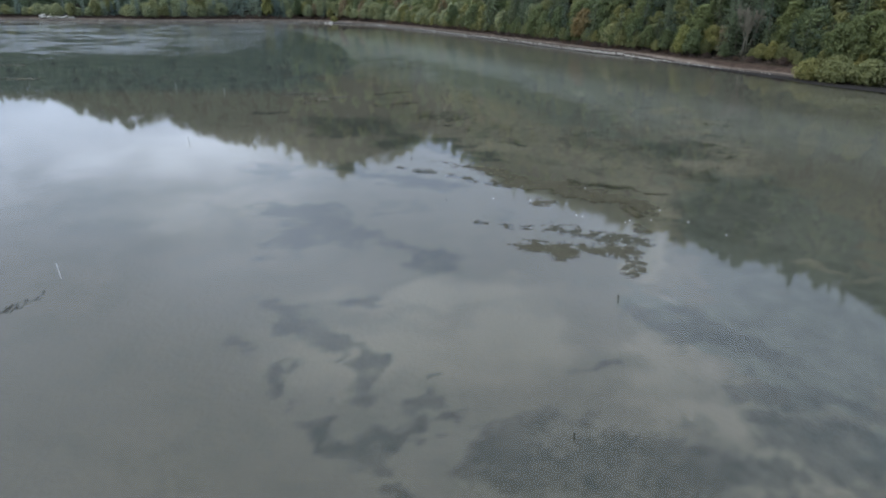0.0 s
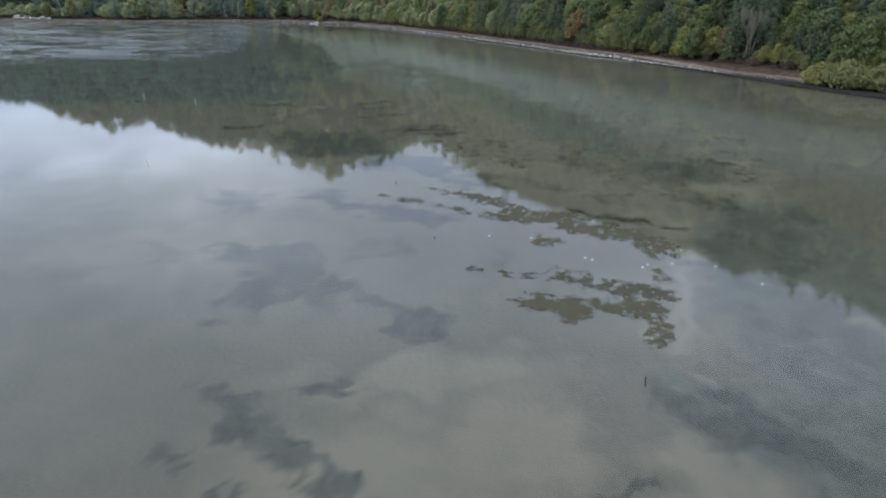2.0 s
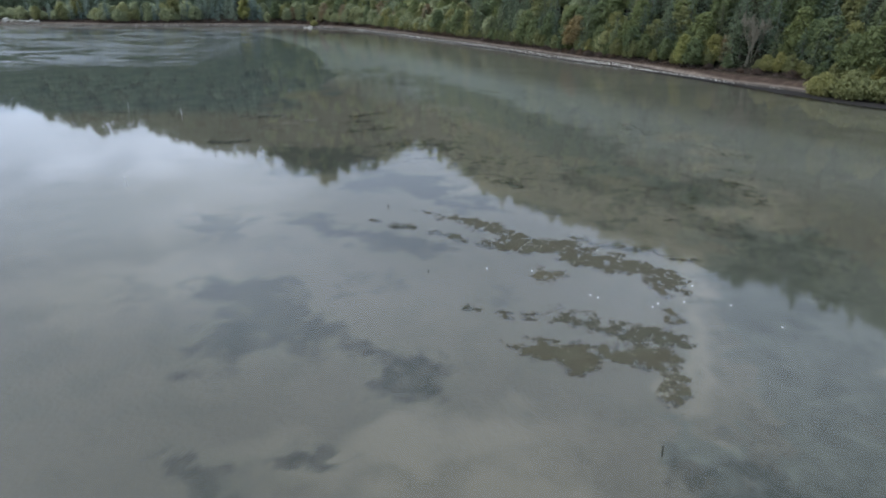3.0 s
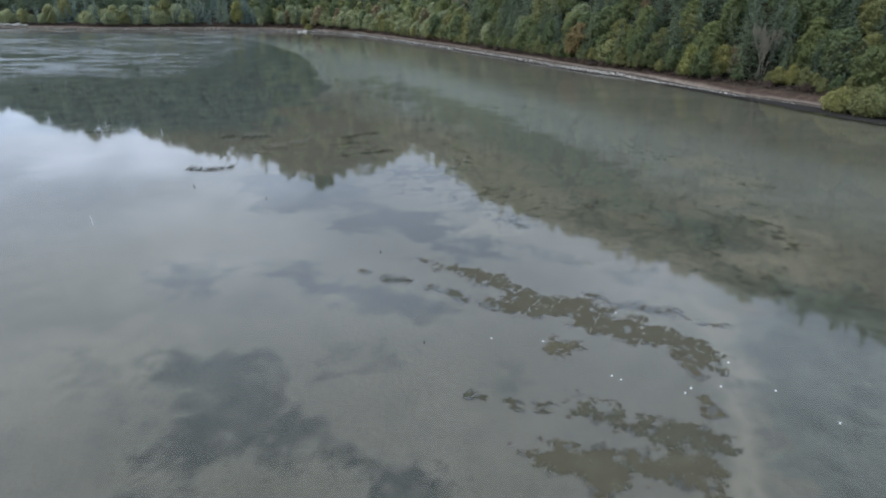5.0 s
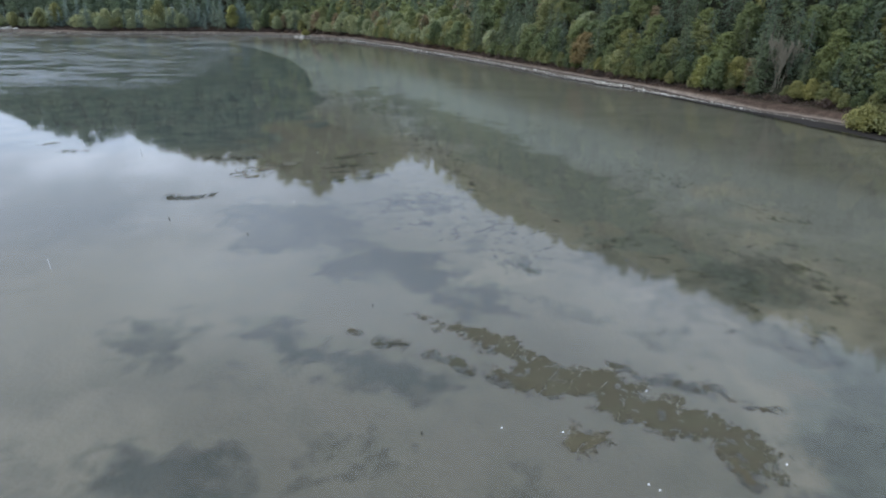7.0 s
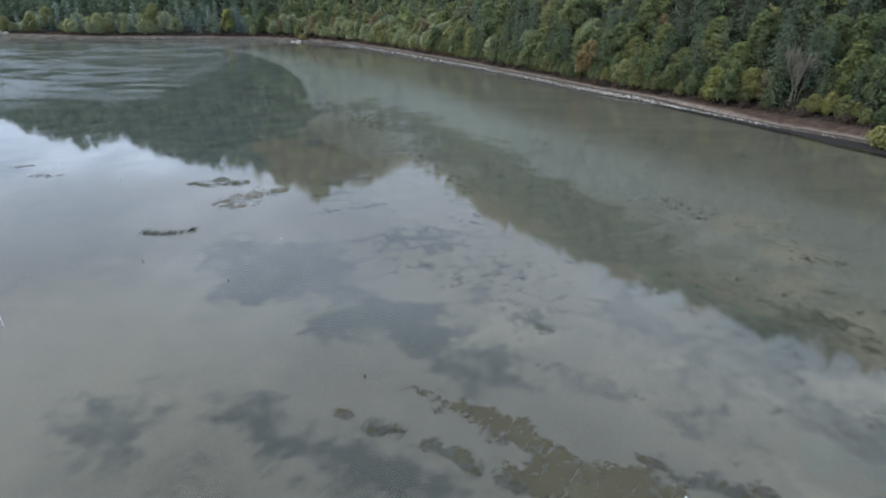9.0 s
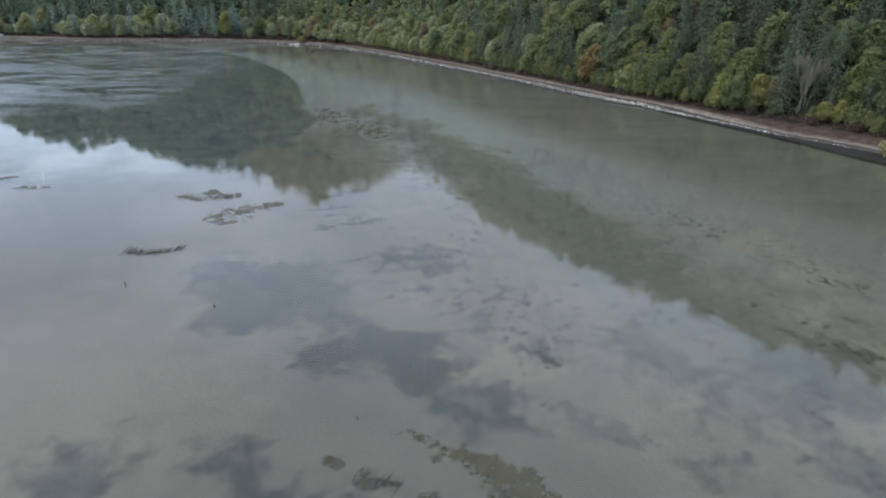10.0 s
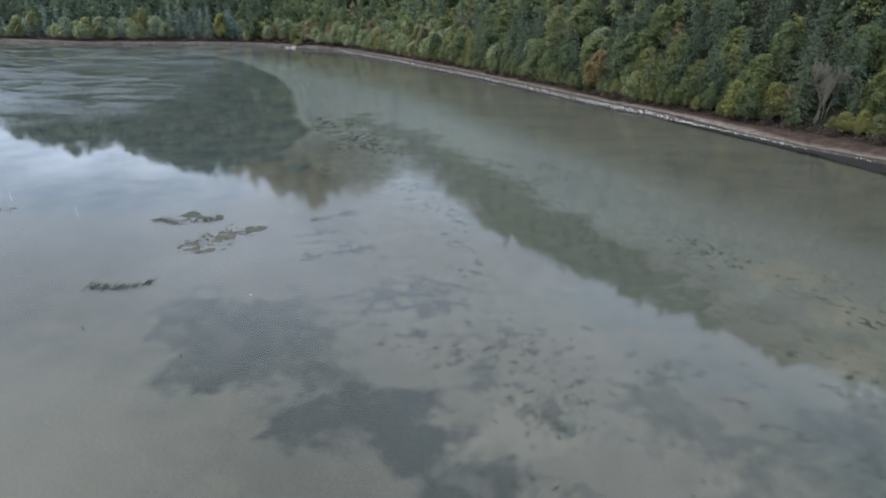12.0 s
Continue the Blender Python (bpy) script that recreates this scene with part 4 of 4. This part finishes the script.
def broad_mat(corners, seed, label="mat of olive-brown water weed breaking the lake's surface", channels=0.0):
    """A many-sided mat of matted weed with a torn edge, its top just above the water."""
    c = np.array(corners, float)

    def height(x, y):
        wx, wy = x + 1.1 * patchy(x, y, 1.8, seed + 31, 5, 0.75), y + 1.1 * patchy(x, y, 1.8, seed + 37, 5, 0.75)
        m = 1.8 * within(wx, wy, corners, 2.4) - 0.45 + 0.6 * patchy(x, y, 2.0, seed, 4, 0.7)
        if channels:
            along = (x * 0.86 - y * 0.5) + 0.6 * patchy(x, y, 3.0, seed + 5)
            m = m - 1.1 * np.clip(1 - np.abs((along / channels) % 1 - 0.5) * channels / 0.14, 0, 1) * (patchy(x, y, 4.0, seed + 3) > 0.0)
        z = -0.01 + 0.026 * np.clip(m, 0, 1) + 0.03 * patchy(x, y, 0.7, seed + 2, 2)
        return np.where(m > -0.6, z, -1.0), np.clip(m, -1, 1.2)

    lo, hi = c.min(0) - 1.8, c.max(0) + 1.8
    return tagged(height_patch("weed_mat", lo[0], lo[1], hi[0], hi[1], 0.18, height, -0.5, M_WEED), label, "water weed", group="weed mats on the flats")


broad_mat([(6.8, 115.2), (11.5, 113.2), (17, 110.2), (19.9, 106.1), (23.3, 103.1), (27.5, 101.3), (30, 98.7), (34, 94.4), (37.4, 91.1), (38.5, 87.5), (36.9, 84.2), (35.1, 85.4), (32.8, 88.8), (29.6, 90.9), (26.3, 93.4), (22.5, 97.1), (16.4, 98.4), (14.3, 101.2), (17.7, 103.5), (15.2, 107.5), (11.2, 110.3)],
          302, "broad mat of olive-brown weed crossed by pale channels", 2.6)
broad_mat([(20.5, 93.2), (23.4, 91.8), (23.4, 89.4), (21, 89.3), (20, 90.9)], 304)
broad_mat([(19.6, 82.3), (22.5, 81.7), (24.5, 79.4), (27.3, 78.3), (31.3, 76.7), (32.8, 74.7), (31.1, 73.4), (29.1, 74.5), (26.4, 75.4), (21.9, 77.2), (19.9, 79.3)], 305)
broad_mat([(14.6, 76.2), (16.6, 75.8), (20, 74.6), (23.3, 73.6), (26.6, 74.4), (29.8, 73.1), (29.2, 69.3), (28.3, 65.9), (26.4, 64.4), (25.6, 65.1), (27.2, 66.9), (27.2, 69.4), (24.7, 70.4), (21.8, 70.3), (20.9, 68.8), (19.3, 69.4), (19.1, 71), (16.9, 71.4), (14.7, 73.3)],
          306, "long mat of olive-brown weed with a ragged hooked end")
weed_mat([(15.1, 81.7), (17.8, 81.0)], 0.85, 308)
weed_mat([(10.7, 83.0), (12.0, 82.6)], 0.5, 309)
weed_mat([(8.3, 106.0), (12.7, 102.9)], 1.1, 310)
weed_mat([(15.0, 101.7), (17.9, 99.9)], 1.0, 311)
weed_mat([(28.6, 103.0), (30.3, 100.4), (32.6, 100.0), (35.0, 97.9)], 0.9, 312)
weed_mat([(37.2, 98.3), (38.0, 96.4)], 0.8, 313)
weed_mat([(39.7, 94.8), (41.4, 93.8)], 0.7, 314)
weed_mat([(2.8, 108.6), (5.7, 108.4)], 0.6, 315)
weed_mat([(-0.8, 111.7), (0.2, 111.4)], 0.55, 316)
weed_mat([(33.2, 80.9), (32.9, 78.7)], 0.8, 317)
weed_mat([(33.6, 88.0), (34.2, 84.3)], 0.7, 318)
weed_mat([(-25.6, 179.5), (-22.4, 184.4)], 3.0, 319, "ragged raft of tan-brown weed strands on the water", 1.0, 0.0, 0.03, M_RAFT)
weed_mat([(-32.8, 194.9), (-27.8, 192.1)], 1.3, 320, "ragged raft of tan-brown weed strands on the water", 1.5, 0.0, 0.03, M_RAFT)
weed_mat([(-20.5, 185.3), (-17.7, 186.6)], 0.8, 321, "ragged raft of tan-brown weed strands on the water", 1.5, 0.0, 0.03, M_RAFT)
weed_mat([(-37.7, 191.9), (-31.7, 189.3)], 0.6, 322, "ragged raft of tan-brown weed strands on the water", 1.5, 0.0, 0.03, M_RAFT)
weed_mat([(-6.4, 173.1), (-2.3, 175.3), (3.4, 177.1)], 1.5, 323, "soft patch of olive weed under the still surface", 1.1, 0.0, 0.0, M_FLOATWEED)
weed_mat([(-7.8, 190.7), (-1.5, 194.3)], 1.2, 324, "soft patch of olive weed under the still surface", 1.1, 0.0, 0.0, M_FLOATWEED)
weed_mat([(23.2, 129.2), (24.0, 127.3)], 0.8, 325, "soft patch of olive weed under the still surface", 1.1, 0.0, 0.0, M_FLOATWEED)
weed_mat([(17.6, 166.9), (20.6, 165.2)], 0.6, 326, "soft patch of olive weed under the still surface", 1.1, 0.0, 0.0, M_FLOATWEED)
weed_mat([(-158, 264), (-148, 264)], 2.0, 327, "ragged raft of tan-brown weed strands on the water", 1.5, 0.0, 0.03, M_RAFT)
weed_mat([(-134, 226), (-124, 226)], 1.6, 328, "ragged raft of tan-brown weed strands on the water", 1.5, 0.0, 0.03, M_RAFT)
weed_mat([(-82, 207), (-79, 207)], 0.9, 329, "ragged raft of tan-brown weed strands on the water", 1.5, 0.0, 0.03, M_RAFT)
weed_mat([(-73, 199), (-69, 199)], 1.0, 330, "ragged raft of tan-brown weed strands on the water", 1.5, 0.0, 0.03, M_RAFT)


def weed_field(corners, cover, size, seed, label, soft=12.0, step=0.3):
    """Scattered small rafts of floating weed over a wide patch."""
    c = np.array(corners, float)
    lo, hi = c.min(0) - soft / 2, c.max(0) + soft / 2

    def height(x, y):
        m = patchy(x, y, size, seed, 5, 0.72) + 0.8 * patchy(x, y, 17, seed + 40, 3) - (1 - within(x, y, corners, soft)) * 1.2 + cover
        z = -0.028 + 0.012 * np.clip(m, 0, 1) + 0.012 * patchy(x, y, 0.9, seed + 20, 3, 0.7)
        return np.where(m > -0.5, z, -1.0), np.clip(m * 0.75 + 0.36, -1, 1.0)

    return tagged(height_patch("floating_weed", lo[0], lo[1], hi[0], hi[1], step, height, -0.5, M_FLOATWEED), label, "water weed", kind="stuff")


weed_field(BAR, -0.48, 1.1, 401, "scattered floating weed over a shallow bar")
weed_field([(34, 141), (48, 147), (62, 140), (70, 128), (66, 104), (52, 99), (40, 106), (46, 118), (40, 128)], -0.3, 2.6, 461, "patches of weed at the surface of the flats", 9)
weed_field(TUFTS, -0.7, 1.0, 441, "small scattered tufts of floating weed", 20)
weed_field(SHALLOWS, -0.08, 2.2, 421, "patches of weed at the surface of the shallows", 10)


# ---- reeds, poles, white balls in place of resting birds ----
M_BIRD_BALL, kf = material("white_painted_float")
surface(kf, kf.mix(kf.noise(position(kf), 9.0, 4), (0.7, 0.7, 0.68), (0.85, 0.85, 0.83)), 0.5)
M_POLE, kp = material("weathered_pale_pole")
surface(kp, kp.mix(kp.noise(position(kp), 6.0, 5), (0.45, 0.44, 0.42), (0.72, 0.71, 0.68)), 0.7)
M_REED = wood_material("dark_wet_stems", (0.03, 0.032, 0.025), (0.08, 0.08, 0.055))


def pole(x, y, h, r, mat, label, name="pole", lean=3):
    root = new(name)
    bm = bmesh.new()
    tube(bm, (0, 0, -0.6), (0, 0, h), r, r * 0.85, 8)
    part("shaft", finish(bm, "shaft"), mat, root)
    bm = bmesh.new()
    tube(bm, (0, 0, h), (0, 0, h + r * 1.2), r * 1.15, r * 0.5, 8)
    part("cap", finish(bm, "cap"), mat, root)
    root.matrix_basis = pose(x, y, 0, lean * 0.5, -lean, 0)
    return tagged(root, label, "pole")


for x, y, h in ((-39.0, 67.2, 1.75), (-44.5, 132.0, 1.4), (-71, 204.8, 1.5), (-53.6, 194.8, 1.5)):
    pole(x, y, h, 0.07, M_POLE, "thin pale marker pole standing in the lake")
for x, y, h in ((23.2, 58.3, 0.85), (13.2, 37.0, 0.5), (-19.1, 143.4, 0.35), (-33.7, 150.7, 0.6), (1.7, 117.8, 0.35), (6.8, 92.8, 0.25)):
    pole(x, y, h, 0.07, M_REED, "short dark stake poking out of the water", "stake", 5)


# a plain white ball stands in for each small white bird on the water
def bird_ball(x, y, size):
    root = new("mooring_float")
    bm = bmesh.new()
    bmesh.ops.create_uvsphere(bm, u_segments=12, v_segments=8, radius=size)
    for v in bm.verts:
        v.co.z *= 0.8
    part("body", finish(bm, "body"), M_BIRD_BALL, root)
    bm = bmesh.new()
    tube(bm, (0, 0, size * 0.72), (0, 0, size * 1.05), size * 0.22, size * 0.16, 8)
    part("neck", finish(bm, "neck"), M_BIRD_BALL, root)
    root.matrix_basis = pose(x, y, size * 0.25, 8, 0, 30)
    return tagged(root, "small white ball in place of a bird resting on the still water", "float", group="floats on the flats")


BIRD_PLACES = [(-14, 159.7), (-31, 234), (-37.6, 252.6), (-13.4, 196.3), (25.4, 85.2), (26.1, 84.5), (31.6, 81.9), (32.5, 82.6), (35.6, 82.7), (38.4, 86.7), (40.6, 81.6), (30.1, 98), (19.9, 92.2), (14.3, 93.2), (43.7, 76.5)]
first = bird_ball(*BIRD_PLACES[0], 0.1)
for x, y in BIRD_PLACES[1:]:
    copy_thing(first, pose(x, y, 0.03, 8, 0, (x * 77) % 360))


def reeds(name, line, count, h, seed, label):
    """Dark stems lying and leaning along a line at the surface."""
    r = random.Random(seed)
    bm = bmesh.new()
    pts = [Vector((*p, 0)) for p in line]
    for n in range(count):
        f = r.random() * (len(pts) - 1)
        i = int(f)
        p = pts[i].lerp(pts[i + 1], f - i) + Vector((r.gauss(0, 0.35), r.gauss(0, 0.5), -0.1))
        q = p + Vector((r.uniform(0.2, 0.9) * h, r.uniform(-0.1, 1.0) * h, r.uniform(0.25, 0.6) * h))
        tube(bm, p, q, 0.05, 0.02, 4)
    me = finish(bm, name)
    me.materials.append(M_REED)
    return tagged(new(name, me), label, "reeds", kind="stuff")


reeds("reed_stems", [(-39.1, 163.6), (-36.3, 162.7), (-33.1, 162.9), (-30.1, 164.1)], 90, 1.3, 1, "dark broken reed stems lying on the water")
reeds("reed_stems", [(-41.0, 58.9), (-40.6, 60.1), (-39.0, 63.2)], 45, 0.5, 2, "dark broken reed stems in a row on the water")
reeds("reed_stems", [(1.5, 109.4), (5.8, 107.8)], 40, 0.9, 3, "dark reed stems leaning beside a weed mat")
reeds("reed_stems", [(-38.5, 191.5), (-27.0, 190.5)], 60, 1.4, 4, "dark reed stems leaning beside a weed mat")


# ---- bramble along the foot of the woods ----
def thicket():
    r = np.random.RandomState(77)
    at = [shore_at(s) for s in r.uniform(1150, 1960, 26000)]
    xy = np.array([q + inland * d for (q, inland), d in zip(at, r.normal(9.6, 1.4, 26000))])
    lift = np.clip(lattice(xy[:, 0] / 3 + 900, xy[:, 1] / 3 + 900, 88) - 0.15, 0, 1) * 2.6
    cen = np.column_stack([xy, land_height(xy[:, 0], xy[:, 1])[0] + r.rand(26000) * lift])
    nor = np.array([(-i[0] * 0.6, -i[1] * 0.6, 1.0) for _, i in at])
    me = bpy.data.meshes.new("bramble_thicket")
    from_arrays(me, *leaf_quads(cen, nor, 0.42, r))
    me.materials.append(M_RUST)
    return tagged(new("bramble_thicket", me), "rust-brown bramble and dead bracken below the trees", "undergrowth", kind="stuff")


thicket()
